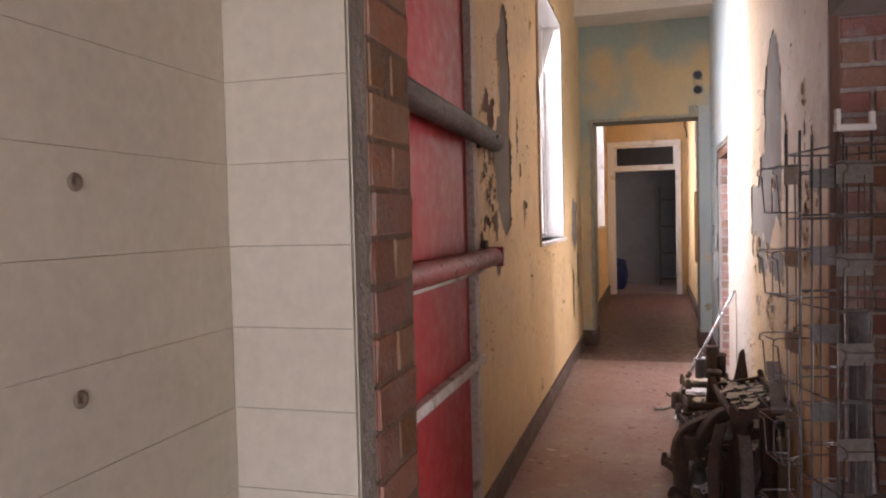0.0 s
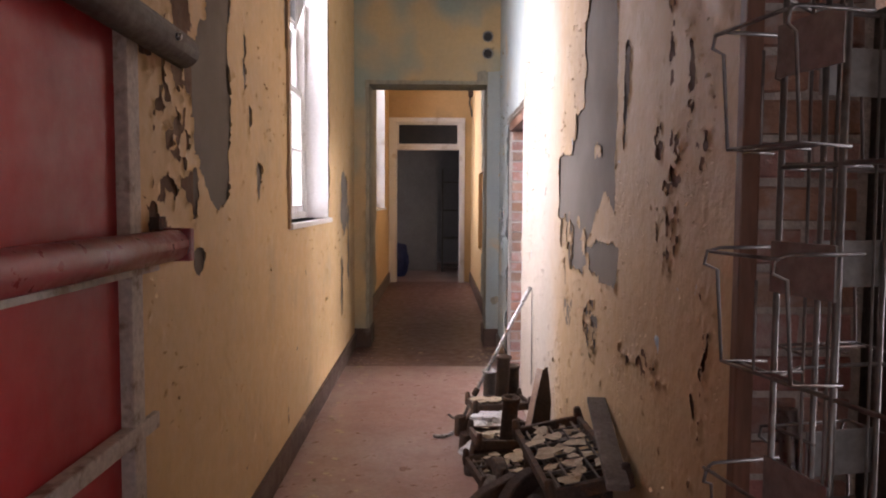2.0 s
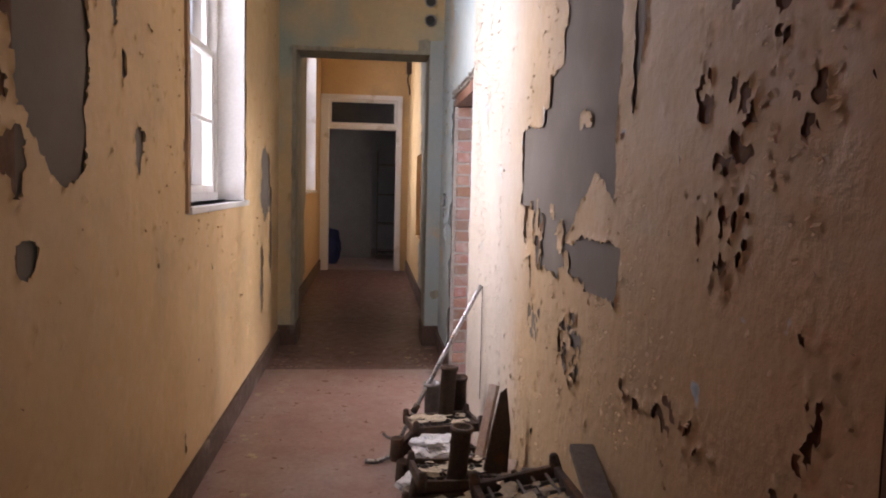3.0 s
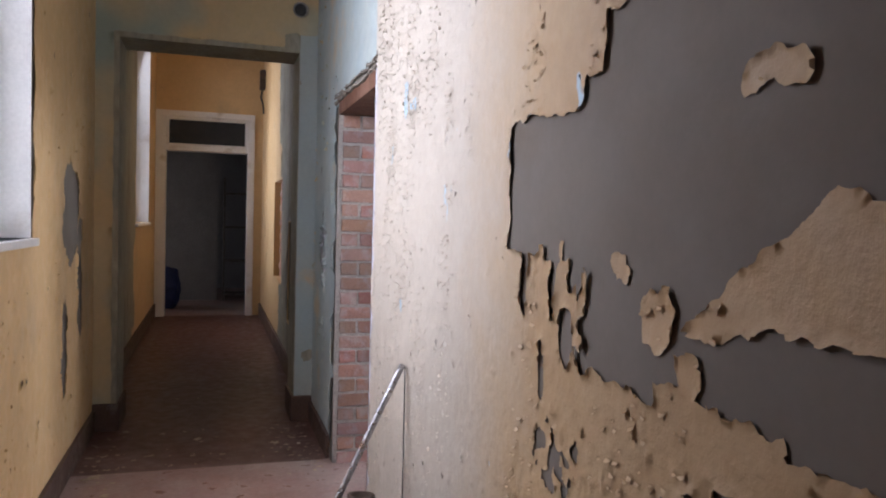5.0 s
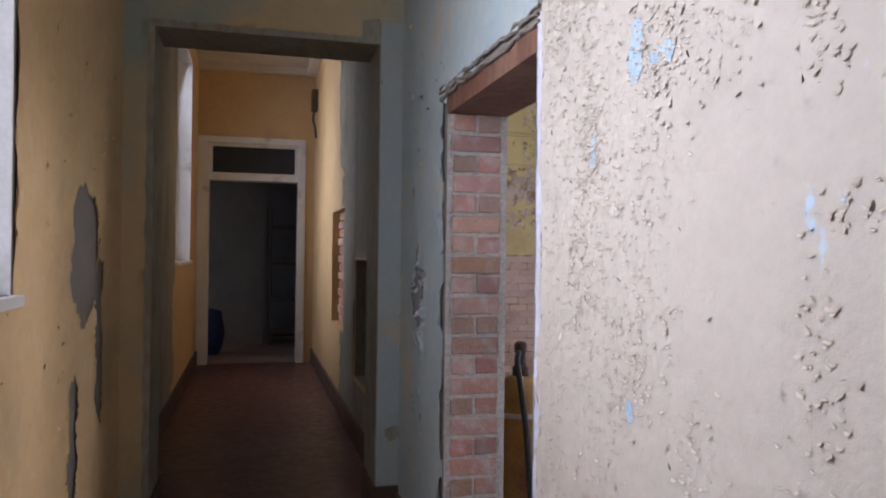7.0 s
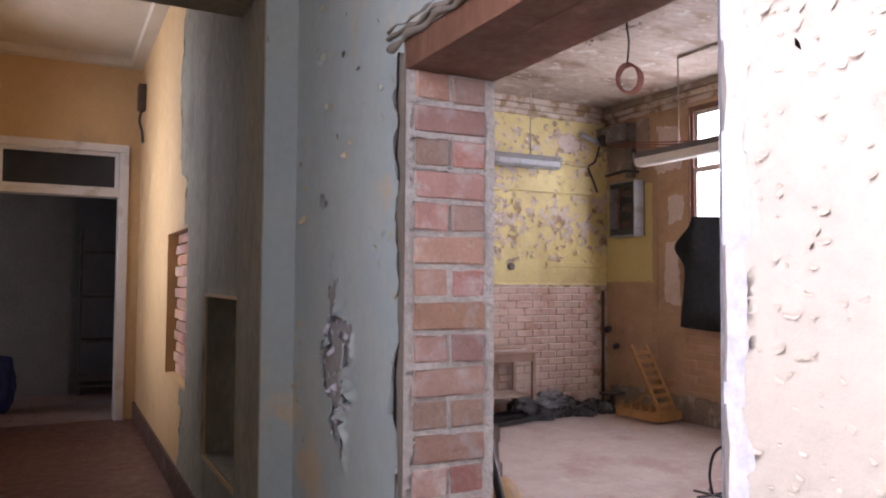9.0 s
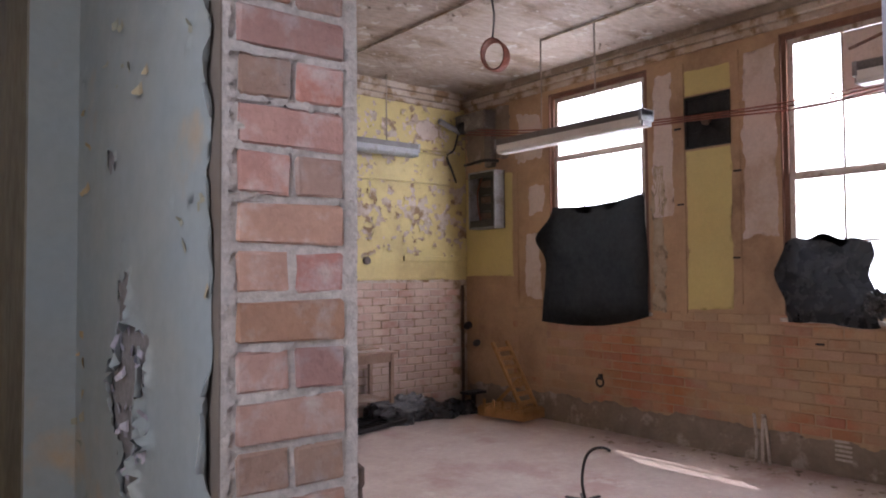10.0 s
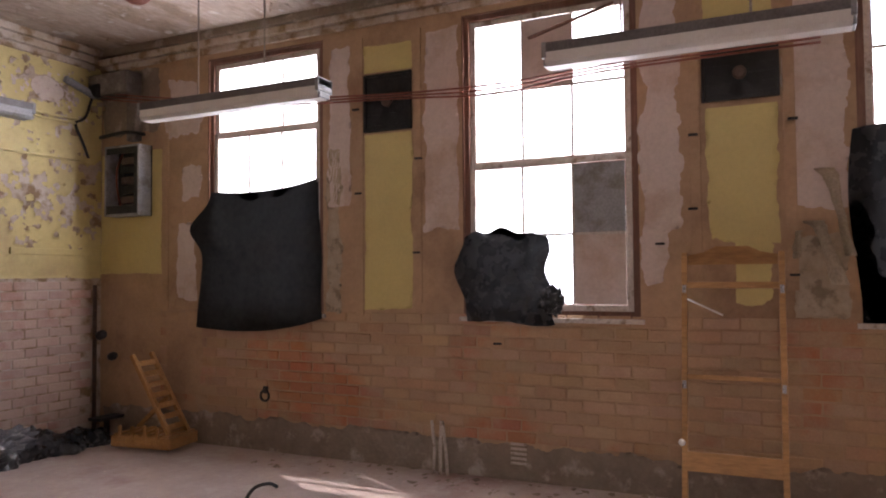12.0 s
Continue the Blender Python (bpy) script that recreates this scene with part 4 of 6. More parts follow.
chips(tagged(bpy.data.objects["ceiling_room"]), "z", 3.79, -1, 2.2, 6.1, 7.5, 13.7, 1300, 5, (0.015, 0.045), M_FLAKING, streaks(1.2, 9, 0.05, 0.4))
chips(wall_right, "x", RIGHT, -1, 8.1, 9.05, 0.4, 3.0, 60, 6, (0.01, 0.03), M_CREAM_BLUE, streaks(3.0, 10, 0.1, 0.5))

chips(wall_right, "x", RIGHT, -1, 8.44, 8.72, 1.05, 1.52, 34, 16, (0.012, 0.032), M_LILAC, lambda u, v: 0.6 * (blobs(u, v, [(8.57, 1.30, 0.15, 0.2)]) > 0))
structure("trim", boxes(((RIGHT - 0.008, 2.955, 0.0), (RIGHT + 0.03, 2.992, 2.3)), bevel=0.004), M_BROWNWOOD, "dark brown timber corner strip at the wall end", "trim")
for y, z in ((0.84, 1.652), (0.833, 1.318)):
    plug = thing("wall_plug", "dirty filled screw hole in the white wall", "wall plug", group="wall plugs")
    part("plug", lathe([(0.015, 0), (0.014, 0.003), (0.006, 0.004), (0.004, 0.001)], 12, pose(-0.7965, y, z, 0, 90)), M_DAMP, plug)

# ---- corridor things ----
def bent(points, steps=6):
    """Points along a smooth curve through the given ones."""
    pts = [Vector(p) for p in points]
    out = []
    for i in range(len(pts) - 1):
        p0, p1, p2, p3 = pts[max(i - 1, 0)], pts[i], pts[i + 1], pts[min(i + 2, len(pts) - 1)]
        for k in range(steps):
            t = k / steps
            out.append(0.5 * (2 * p1 + (p2 - p0) * t + (2 * p0 - 5 * p1 + 4 * p2 - p3) * t * t + (3 * p1 - p0 - 3 * p2 + p3) * t ** 3))
    return out + [pts[-1]]


def boarded_door():
    d = thing("boarded_doorway", "doorway boarded with glossy red panels, rails and white strips", "door")
    part("panel", boxes(((-0.86, 2.10, 0.0), (-0.835, 3.45, 0.80)), bevel=0.003), M_RED, d, "glossy bright red lower panel")
    part("panel", boxes(((-0.86, 2.10, 0.80), (-0.832, 3.45, 2.72)), bevel=0.003), M_RED, d, "glossy dark red upper panel")
    for y0, y1, mat, words in ((2.02, 2.10, M_SKIRT, "dark brown timber strip"), (3.445, 3.525, M_OLDWHITE, "chipped white timber strip")):
        part("side_strip", boxes(((-0.87, y0, 0.0), (-0.795, y1, 2.74)), bevel=0.006), mat, d, words)
    part("batten", boxes(((-0.832, 2.0, 0.835), (-0.79, 3.62, 0.885)), bevel=0.005), M_OLDWHITE, d, "dusty pale batten")
    rail = part("handrail", tube([(-0.745, y, 1.385) for y in (1.7, 1.95, 2.6, 3.2, 3.64)], 0.047, 14), M_DARKRED, d, "scuffed dark red round rail")
    part("end_cap", boxes(((-0.80, 3.64, 1.335), (-0.695, 3.675, 1.435)), bevel=0.006), M_DARKRED, rail, "flat dark red end")
    part("underlay", boxes(((-0.83, 1.75, 1.312), (-0.775, 3.6, 1.330)), bevel=0.003), M_OLDWHITE, d)
    pole = part("pole", tube([(-0.755, 1.75, 2.03), (-0.755, 2.4, 2.015), (-0.755, 3.1, 2.0), (-0.755, 3.78, 1.985)], 0.052, 14), M_DARKWOOD, d, "dark brown round timber pole")
    part("bolt", lathe([(0.012, 0), (0.012, 0.008), (0.006, 0.014)], 10, pose(-0.704, 3.58, 1.99, 0, 90)), M_CHROME, pole)
    part("bracket", boxes(((-0.81, 3.55, 1.94), (-0.79, 3.61, 2.0)), bevel=0.003), M_RUST, d)
    part("bracket", boxes(((-0.81, 3.60, 1.43), (-0.775, 3.66, 1.47)), bevel=0.003), M_RUST, d)
    return d


boarded_door()


def wire_rack():
    r = thing("wire_display_rack", "tall zinc wire display rack with empty pockets", "rack", at=(0.563, 2.13, 0), rz=12)
    levels = [1.70 - 0.232 * k for k in range(7)]
    rnd = random.Random(3)

    def ladder(turn, off, x0, x1, reach):
        """One face: two posts with plates, and a column of pockets that stand out from it."""
        m = pose(0, 0, 0, 0, 0, turn)

        def add(name, points, radius, parent, closed=False):
            return part(name, tube([m @ Vector(p) for p in points], radius, 6, closed), M_WIRE, parent)
        for x in (x0, x1):
            part("post", tube([m @ Vector((x + rnd.uniform(-0.008, 0.008), -off, 0.02)), m @ Vector((x, -off, 1.0)), m @ Vector((x + rnd.uniform(-0.004, 0.004), -off, 1.80))], 0.0036, 8), M_WIRE, r)
        for x in (x0 + 0.028, x1 - 0.022):
            part("upright_wire", tube([m @ Vector((x + rnd.uniform(-0.02, 0.02), -off + 0.012, 0.1)), m @ Vector((x, -off + 0.012, 1.74))], 0.0019, 6), M_WIRE, r)
        for z in levels:
            z += rnd.uniform(-0.006, 0.006)
            bm = bmesh.new()
            add_box(bm, (x0 - 0.004, -off - 0.006, z - 0.048), (x1 + 0.004, -off - 0.003, z + 0.008), 0.001, m)
            part("label_plate", bm, M_PLATE, r)
            pocket = None
            for x in (x0 - 0.012, x1 + 0.012):
                lean = rnd.uniform(-0.006, 0.006)
                shape = [(x, -off + 0.02, z), (x, -off - reach + 0.012, z), (x + lean, -off - reach, z - 0.004), (x + lean, -off - reach - 0.003, z - 0.018), (x, -off - reach + 0.010, z - 0.024), (x, -off - reach + 0.018, z - 0.125), (x, -off, z - 0.128)]
                w = add("pocket" if pocket is None else "side_wire", shape, 0.0021, pocket or r)
                pocket = pocket or w
            for dy, dz in ((-reach, -0.004), (-reach + 0.018, -0.125), (-reach * 0.5, -0.127)):
                add("cross_wire", [(x0 - 0.012, -off + dy, z + dz), (x1 + 0.012, -off + dy, z + dz)], 0.0021, pocket)
            mid = (x0 + x1) / 2
            add("cross_wire", [(mid, -off - reach + 0.018, z - 0.03), (mid, -off - reach + 0.018, z - 0.125), (mid, -off, z - 0.127)], 0.0018, pocket)
    ladder(0, 0.17, -0.11, -0.03, 0.07)
    ladder(-90, 0.125, -0.11, -0.02, 0.075)
    ladder(90, 0.15, -0.04, 0.05, 0.07)
    ladder(180, 0.15, -0.05, 0.04, 0.07)
    for z in [0.03] + [q - 0.14 for q in levels] + [1.74]:
        part("hoop", tube([(-0.125, 0.11, z), (-0.125, -0.03, z), (-0.11, -0.17, z), (0.06, -0.17, z), (0.15, -0.06, z), (0.15, 0.06, z), (0.05, 0.15, z), (-0.06, 0.15, z)], 0.0028, 6, True), M_WIRE, r)
    part("clip", boxes(((-0.115, -0.18, 1.775), (-0.02, -0.158, 1.792)), ((-0.116, -0.18, 1.792), (-0.104, -0.165, 1.83)), ((-0.034, -0.18, 1.792), (-0.022, -0.165, 1.822)), bevel=0.003), M_WHITE, r, "white metal top clip")
    return r


wire_rack()
leaning_tube = thing("metal_tube", "dull chrome tube leaning on the brick wall end", "tube")
part("tube", tube([(0.84, 2.90, 0.01), (0.80, 2.965, 1.08)], 0.019, 12), M_CHROME, leaning_tube)
dark_tube = thing("plastic_pipe", "short dark grey plastic pipe standing in the rack", "pipe")
part("pipe", lathe([(0.026, 0), (0.026, 1.22), (0.032, 1.22), (0.032, 1.305), (0.024, 1.305), (0.024, 1.23)], 16, pose(0.588, 2.145, 0.005)), M_LAMPTOP, dark_tube)
bin_plate = thing("metal_sheet", "dark narrow metal sheet standing behind the rack", "sheet")
part("sheet", boxes(((1.02, 2.75, 0.0), (1.035, 3.3, 1.95)), bevel=0.003), M_ASH, bin_plate)

# chrome stick with a bent foot
stick = thing("bent_pole", "dull chrome pole with a hooked foot, leaning on the wall", "pole")
part("shaft", tube(bent([(0.668, 6.280, 0.955), (0.49, 6.220, 0.63), (0.30, 6.150, 0.28), (0.20, 6.115, 0.09), (0.16, 6.100, 0.03), (0.09, 6.080, 0.013), (0.03, 6.070, 0.02)]), 0.0125, 10), M_CHROME, stick)
part("prong", tube(bent([(0.24, 6.130, 0.16), (0.21, 6.200, 0.10), (0.16, 6.260, 0.08), (0.13, 6.280, 0.10)]), 0.009, 8), M_ASH, stick)
part("collar", tube([(0.315, 6.155, 0.305), (0.29, 6.148, 0.262)], 0.019, 10), M_RUST, stick)
part("string", tube([(0.675, 6.270, 0.95), (0.678, 6.270, 0.3)], 0.0025, 6), M_LAMPTOP, stick)


def iron_grate(at, rz, tilt, w=0.42, d=0.3, flakes=True, seed=1):
    g = thing("iron_grate", "rusty iron grate tray with paint flakes on it", "grate", group="scrap heap")
    g.matrix_basis = pose(*at, tilt[0], tilt[1], rz)
    part("frame", boxes(((0, 0, 0), (w, 0.02, 0.045)), ((0, d - 0.02, 0), (w, d, 0.045)), ((0, 0.02, 0), (0.02, d - 0.02, 0.045)), ((w - 0.02, 0.02, 0), (w, d - 0.02, 0.045)), bevel=0.004), M_RUST, g)
    for k in range(1, 10):
        part("bar", boxes(((w * k / 10 - 0.004, 0.02, 0.014), (w * k / 10 + 0.004, d - 0.02, 0.026))), M_ASH, g)
    for k in range(1, 6):
        part("bar", boxes(((0.02, d * k / 6 - 0.004, 0.02), (w - 0.02, d * k / 6 + 0.004, 0.030))), M_ASH, g)
    for cx, cy in ((0.01, 0.01), (w - 0.01, 0.01), (0.01, d - 0.01), (w - 0.01, d - 0.01)):
        part("lug", lathe([(0.018, 0), (0.02, 0.03), (0.014, 0.075), (0.008, 0.08)], 10, pose(cx, cy, 0.0)), M_RUST, g)
    if flakes:
        rnd = random.Random(seed)
        bm = bmesh.new()
        for _ in range(26):
            c = Vector((rnd.uniform(0.05, w - 0.05), rnd.uniform(0.05, d - 0.05), 0.040 + rnd.uniform(0, 0.012)))
            n, r0 = rnd.randint(5, 8), rnd.uniform(0.015, 0.05)
            a0 = rnd.uniform(0, 6)
            bm.faces.new([bm.verts.new(c + Vector((math.cos(a0 + 6.283 * k / n) * r0 * rnd.uniform(0.6, 1.2), math.sin(a0 + 6.283 * k / n) * r0 * rnd.uniform(0.5, 1.1), rnd.uniform(-0.003, 0.01)))) for k in range(n)])
        tagged(part("flake_litter", bm, M_FLAKE, g, "curled cream paint flakes"), kind="stuff")
    return g


def iron_bracket(at, rz, tilt=(0, 0), size=0.3, material=None):
    """A cast arm: a curved, tapering rib with a socket at each end."""
    b = thing("iron_bracket", "rusty curved cast iron seat bracket", "bracket", group="scrap heap")
    b.matrix_basis = pose(*at, tilt[0], tilt[1], rz)
    m = material or M_RUST
    n = 9
    bm = bmesh.new()
    rows = []
    for k in range(n):
        t = k / (n - 1)
        x, z = size * t, 0.05 + 0.42 * size * math.sin(math.pi * t * 0.8)
        h = 0.028 + 0.05 * abs(math.sin(3 * t + 0.5))
        rows.append([bm.verts.new((x, y, z + dz)) for y, dz in ((-0.02, -h), (0.02, -h), (0.028, h * 0.4), (-0.028, h * 0.4))])
    for a, c in zip(rows, rows[1:]):
        for k in range(4):
            bm.faces.new((a[k], a[(k + 1) % 4], c[(k + 1) % 4], c[k]))
    bm.faces.new(rows[0][::-1])
    bm.faces.new(rows[-1])
    bmesh.ops.recalc_face_normals(bm, faces=bm.faces[:])
    bmesh.ops.bevel(bm, geom=bm.edges[:], offset=0.005, segments=1, affect="EDGES")
    part("arm", bm, m, b)
    part("socket", lathe([(0.035, 0), (0.04, 0.02), (0.036, 0.12), (0.03, 0.125), (0.026, 0.06)], 14, pose(0, 0, 0.0)), m, b)
    part("foot", lathe([(0.045, 0), (0.045, 0.02), (0.02, 0.03)], 12, pose(size, 0, 0.03)), M_ASH, b)
    return b


def iron_tube(at, tilt, length, radius, material, label):
    t = thing("iron_tube", label, "tube", group="scrap heap")
    t.matrix_basis = pose(*at, tilt[0], tilt[1], 20)
    part("tube", lathe([(radius, 0), (radius, length * 0.92), (radius * 1.18, length * 0.93), (radius * 1.18, length), (radius * 0.85, length), (radius * 0.85, length * 0.6)], 16), material, t)
    return t


random.seed(11)
iron_grate((0.26, 4.62, 0.22), 12, (2, -4), 0.42, 0.36, True, 1)
iron_grate((0.25, 4.98, 0.30), 6, (-3, 2), 0.40, 0.30, True, 2)
iron_grate((0.22, 4.30, 0.04), 25, (0, 3), 0.40, 0.34, True, 3)
iron_grate((0.30, 5.40, 0.16), -5, (4, 3), 0.38, 0.36, True, 4)
iron_grate((0.27, 4.10, 0.26), -6, (5, -2), 0.41, 0.40, True, 6)
iron_grate((0.28, 5.80, 0.24), 8, (-4, -2), 0.36, 0.30, True, 5)
iron_grate((0.36, 4.28, 0.585), -86, (11, 1), 0.62, 0.27, True, 9)
iron_grate((0.30, 4.25, 0.40), -70, (3, 0), 0.34, 0.30, True, 8)
for at, rz, tilt, size in (((0.34, 3.72, 0.0), 75, (0, -62), 0.5), ((0.46, 3.68, 0.02), 95, (0, -48), 0.55), ((0.24, 3.95, 0.30), 30, (0, -10), 0.34), ((0.22, 4.1, 0.0), 15, (0, -55), 0.48), ((0.20, 4.40, 0.10), 70, (8, 0), 0.34), ((0.28, 4.25, 0.02), 20, (0, 0), 0.32), ((0.22, 4.75, 0.0), 55, (0, 0), 0.36), ((0.30, 5.1, 0.02), 80, (0, 4), 0.34),
                           ((0.24, 5.45, 0.0), 40, (0, 0), 0.36), ((0.22, 5.75, 0.02), 15, (6, 0), 0.38), ((0.18, 4.12, 0.0), 62, (-6, 0), 0.30), ((0.42, 4.15, 0.0), 78, (0, 0), 0.36),
                           ((0.20, 6.02, 0.04), 10, (0, 0), 0.34), ((0.36, 4.5, 0.12), 100, (0, -8), 0.34), ((0.25, 5.2, 0.16), -20, (0, 8), 0.3)):
    iron_bracket(at, rz, tilt, size, random.choice([M_RUST, M_RUST, M_ASH]))
for at, tilt, ln, r in (((0.40, 5.05, 0.28), (4, 3), 0.27, 0.04), ((0.46, 6.06, 0.24), (-3, 5), 0.30, 0.042), ((0.55, 6.18, 0.22), (4, -3), 0.24, 0.04), ((0.44, 4.12, 0.03), (6, 4), 0.40, 0.055), ((0.30, 4.2, 0.0), (0, 80), 0.36, 0.05), ((0.41, 4.20, 0.0), (2, 1), 0.585, 0.04), ((0.46, 3.74, 0.0), (-2, 0), 0.58, 0.045), ((0.61, 3.98, 0.0), (1, -2), 0.61, 0.04)):
    iron_tube(at, tilt, ln, r, M_RUST, "rusty open iron tube in the scrap heap")
iron_tube((0.40, 6.2, 0.2), (3, -2), 0.22, 0.045, M_PLATE, "pale grey metal tube in the scrap heap")
for a, b, wd in (((0.50, 4.75, 0.30), (0.665, 5.22, 0.33), 0.05), ((0.63, 4.30, 0.28), (0.66, 4.85, 0.44), 0.07), ((0.45, 3.95, 0.02), (0.66, 4.1, 0.5), 0.07), ((0.58, 5.6, 0.2), (0.655, 5.66, 0.55), 0.05), ((0.60, 3.60, 0.655), (0.655, 4.18, 0.77), 0.07)):
    p = thing("timber_plank", "short worn grey timber plank on the scrap heap", "plank", group="scrap planks")
    d = Vector(b) - Vector(a)
    p.matrix_basis = Matrix.Translation(a) @ d.to_track_quat("X", "Z").to_matrix().to_4x4()
    part("plank", boxes(((0, -wd / 2, -0.012), (d.length, wd / 2, 0.012)), bevel=0.004), M_TABLE if wd < 0.06 else M_ASH, p)
spike = thing("pointed_blade", "dark pointed iron blade standing in the heap", "blade")
spike.matrix_basis = pose(0.57, 5.10, 0.33, 0, 3, 0)
bm = bmesh.new()
ring = [bm.verts.new(v) for v in ((-0.05, -0.008, 0), (0.05, -0.008, 0), (0.055, 0.008, 0.0), (-0.05, 0.008, 0))]
top = [bm.verts.new(v) for v in ((-0.005, -0.004, 0.34), (0.02, -0.004, 0.36), (0.02, 0.004, 0.36), (-0.005, 0.004, 0.34))]
mid = [bm.verts.new(v) for v in ((-0.03, -0.007, 0.18), (0.05, -0.007, 0.18), (0.05, 0.007, 0.18), (-0.03, 0.007, 0.18))]
for p, q in ((ring, mid), (mid, top)):
    for k in range(4):
        bm.faces.new((p[k], p[(k + 1) % 4], q[(k + 1) % 4], q[k]))
bm.faces.new(top), bm.faces.new(ring[::-1])
part("blade", bm, M_RUST, spike)


def plastic_bag(at, size, seed):
    b = thing("plastic_bag", "crumpled white plastic bag stuffed in the scrap heap", "bag", group="plastic bags")
    b.matrix_basis = pose(*at, 0, 0, seed * 40)
    bm = bmesh.new()
    bmesh.ops.create_icosphere(bm, subdivisions=4, radius=1)
    for v in bm.verts:
        n = noise.fractal(v.co * 1.7 + Vector((seed, 0, 0)), 0.8, 2.2, 4)
        v.co *= 1 + 0.45 * n
        v.co = Vector((v.co.x * size[0], v.co.y * size[1], max((v.co.z * 0.9 + 0.8) * size[2], 0)))
    for f in bm.faces:
        f.smooth = False
    part("bag", bm, M_BAG, b)


plastic_bag((0.30, 5.55, 0.03), (0.09, 0.10, 0.07), 1)
plastic_bag((0.36, 5.72, 0.17), (0.11, 0.10, 0.06), 2)
plastic_bag((0.36, 4.22, 0.02), (0.09, 0.08, 0.04), 4)


def litter(name, label, area, count, seed, sizes, material, z=0.003):
    rnd = random.Random(seed)
    bm = bmesh.new()
    for _ in range(count):
        x0, x1, y0, y1 = area[rnd.randrange(len(area))]
        c = Vector((rnd.uniform(x0, x1), rnd.uniform(y0, y1), z))
        n, r0, a0 = rnd.randint(4, 7), rnd.uniform(*sizes) * rnd.uniform(0.4, 1), rnd.uniform(0, 6)
        el = rnd.uniform(0.4, 1)
        vs = [bm.verts.new(c + Vector((math.cos(a0 + 6.283 * k / n) * r0 * rnd.uniform(0.7, 1.2), math.sin(a0 + 6.283 * k / n) * r0 * el * rnd.uniform(0.7, 1.2), rnd.uniform(0, 0.4) * r0))) for k in range(n)]
        bm.faces.new(vs)
    return tagged(part(name, bm, material), label, "litter", kind="stuff")


litter("paint_flakes", "fallen cream paint flakes on the red floor", [(-0.75, 0.2, 3.0, 5.5), (-0.1, 0.3, 3.2, 5.0), (-0.75, -0.5, 3.5, 8.5)], 90, 1, (0.012, 0.05), M_FLAKE)
litter("paint_flakes", "fallen plaster crumbs before the square opening", [(-0.7, 0.65, 8.2, 9.0), (0.35, 0.66, 7.9, 9.0), (-0.75, -0.5, 7.5, 9.0)], 150, 2, (0.006, 0.03), M_FLAKE)
litter("paint_flakes", "sparse crumbs along the far corridor", [(-0.7, 0.6, 9.6, 15.0)], 60, 3, (0.006, 0.025), M_FLAKE)
litter("plaster_crumbs", "pale crumbs and chips over the dusty floor", [(1.2, 6.1, 6.8, 13.5), (4.6, 6.1, 8.5, 12.8)], 260, 4, (0.006, 0.026), M_PINKPLASTER)
litter("plaster_crumbs", "brown rubble along the foot of the window wall", [(5.7, 6.15, 6.9, 11.5)], 180, 5, (0.01, 0.05), M_DAMP)
for (x, y) in ((4.9, 8.6), (5.35, 8.0)):
    tl = thing("loose_tile", "loose dark red floor tile fragment", "tile", at=(x, y, 0.0), rz=20, group="loose tiles")
    part("tile", boxes(((-0.10, -0.07, 0.0), (0.10, 0.07, 0.012)), bevel=0.003), M_SKIRT, tl)

# far corridor and far room
fitting = thing("wall_fitting", "broken dark electrical fitting hanging on the wall", "fitting")
part("box", boxes(((0.60, 14.75, 3.38), (0.68, 14.9, 3.66)), bevel=0.01), M_RUST, fitting)
part("cable", tube(bent([(0.64, 14.83, 3.38), (0.62, 14.82, 3.27), (0.65, 14.84, 3.16), (0.66, 14.83, 3.03)]), 0.014, 6), M_CABLEBLACK, fitting)
seat = thing("blue_sack", "bulging dark blue sack on the floor of the far room", "sack", at=(-0.72, 16.35, 0))
bm = bmesh.new()
bmesh.ops.create_icosphere(bm, subdivisions=4, radius=1)
for v in bm.verts:
    v.co *= 1 + 0.18 * noise.fractal(v.co * 1.6, 0.9, 2.1, 3)
    v.co = Vector((v.co.x * 0.22, v.co.y * 0.24, max((v.co.z + 0.85) * 0.36, 0)))
part("sack", bm, M_BLUECLOTH, seat)
shelf = thing("dark_shelving", "dark empty shelving in the unlit room", "shelf", at=(0.15, 17.3, 0))
for x in (0.0, 0.9):
    part("side_panel", boxes(((x, 0, 0), (x + 0.03, 0.4, 2.2))), M_ASH, shelf)
for z in (0.1, 0.7, 1.3, 1.9):
    part("shelf", boxes(((0.03, 0, z), (0.9, 0.4, z + 0.03))), M_ASH, shelf)

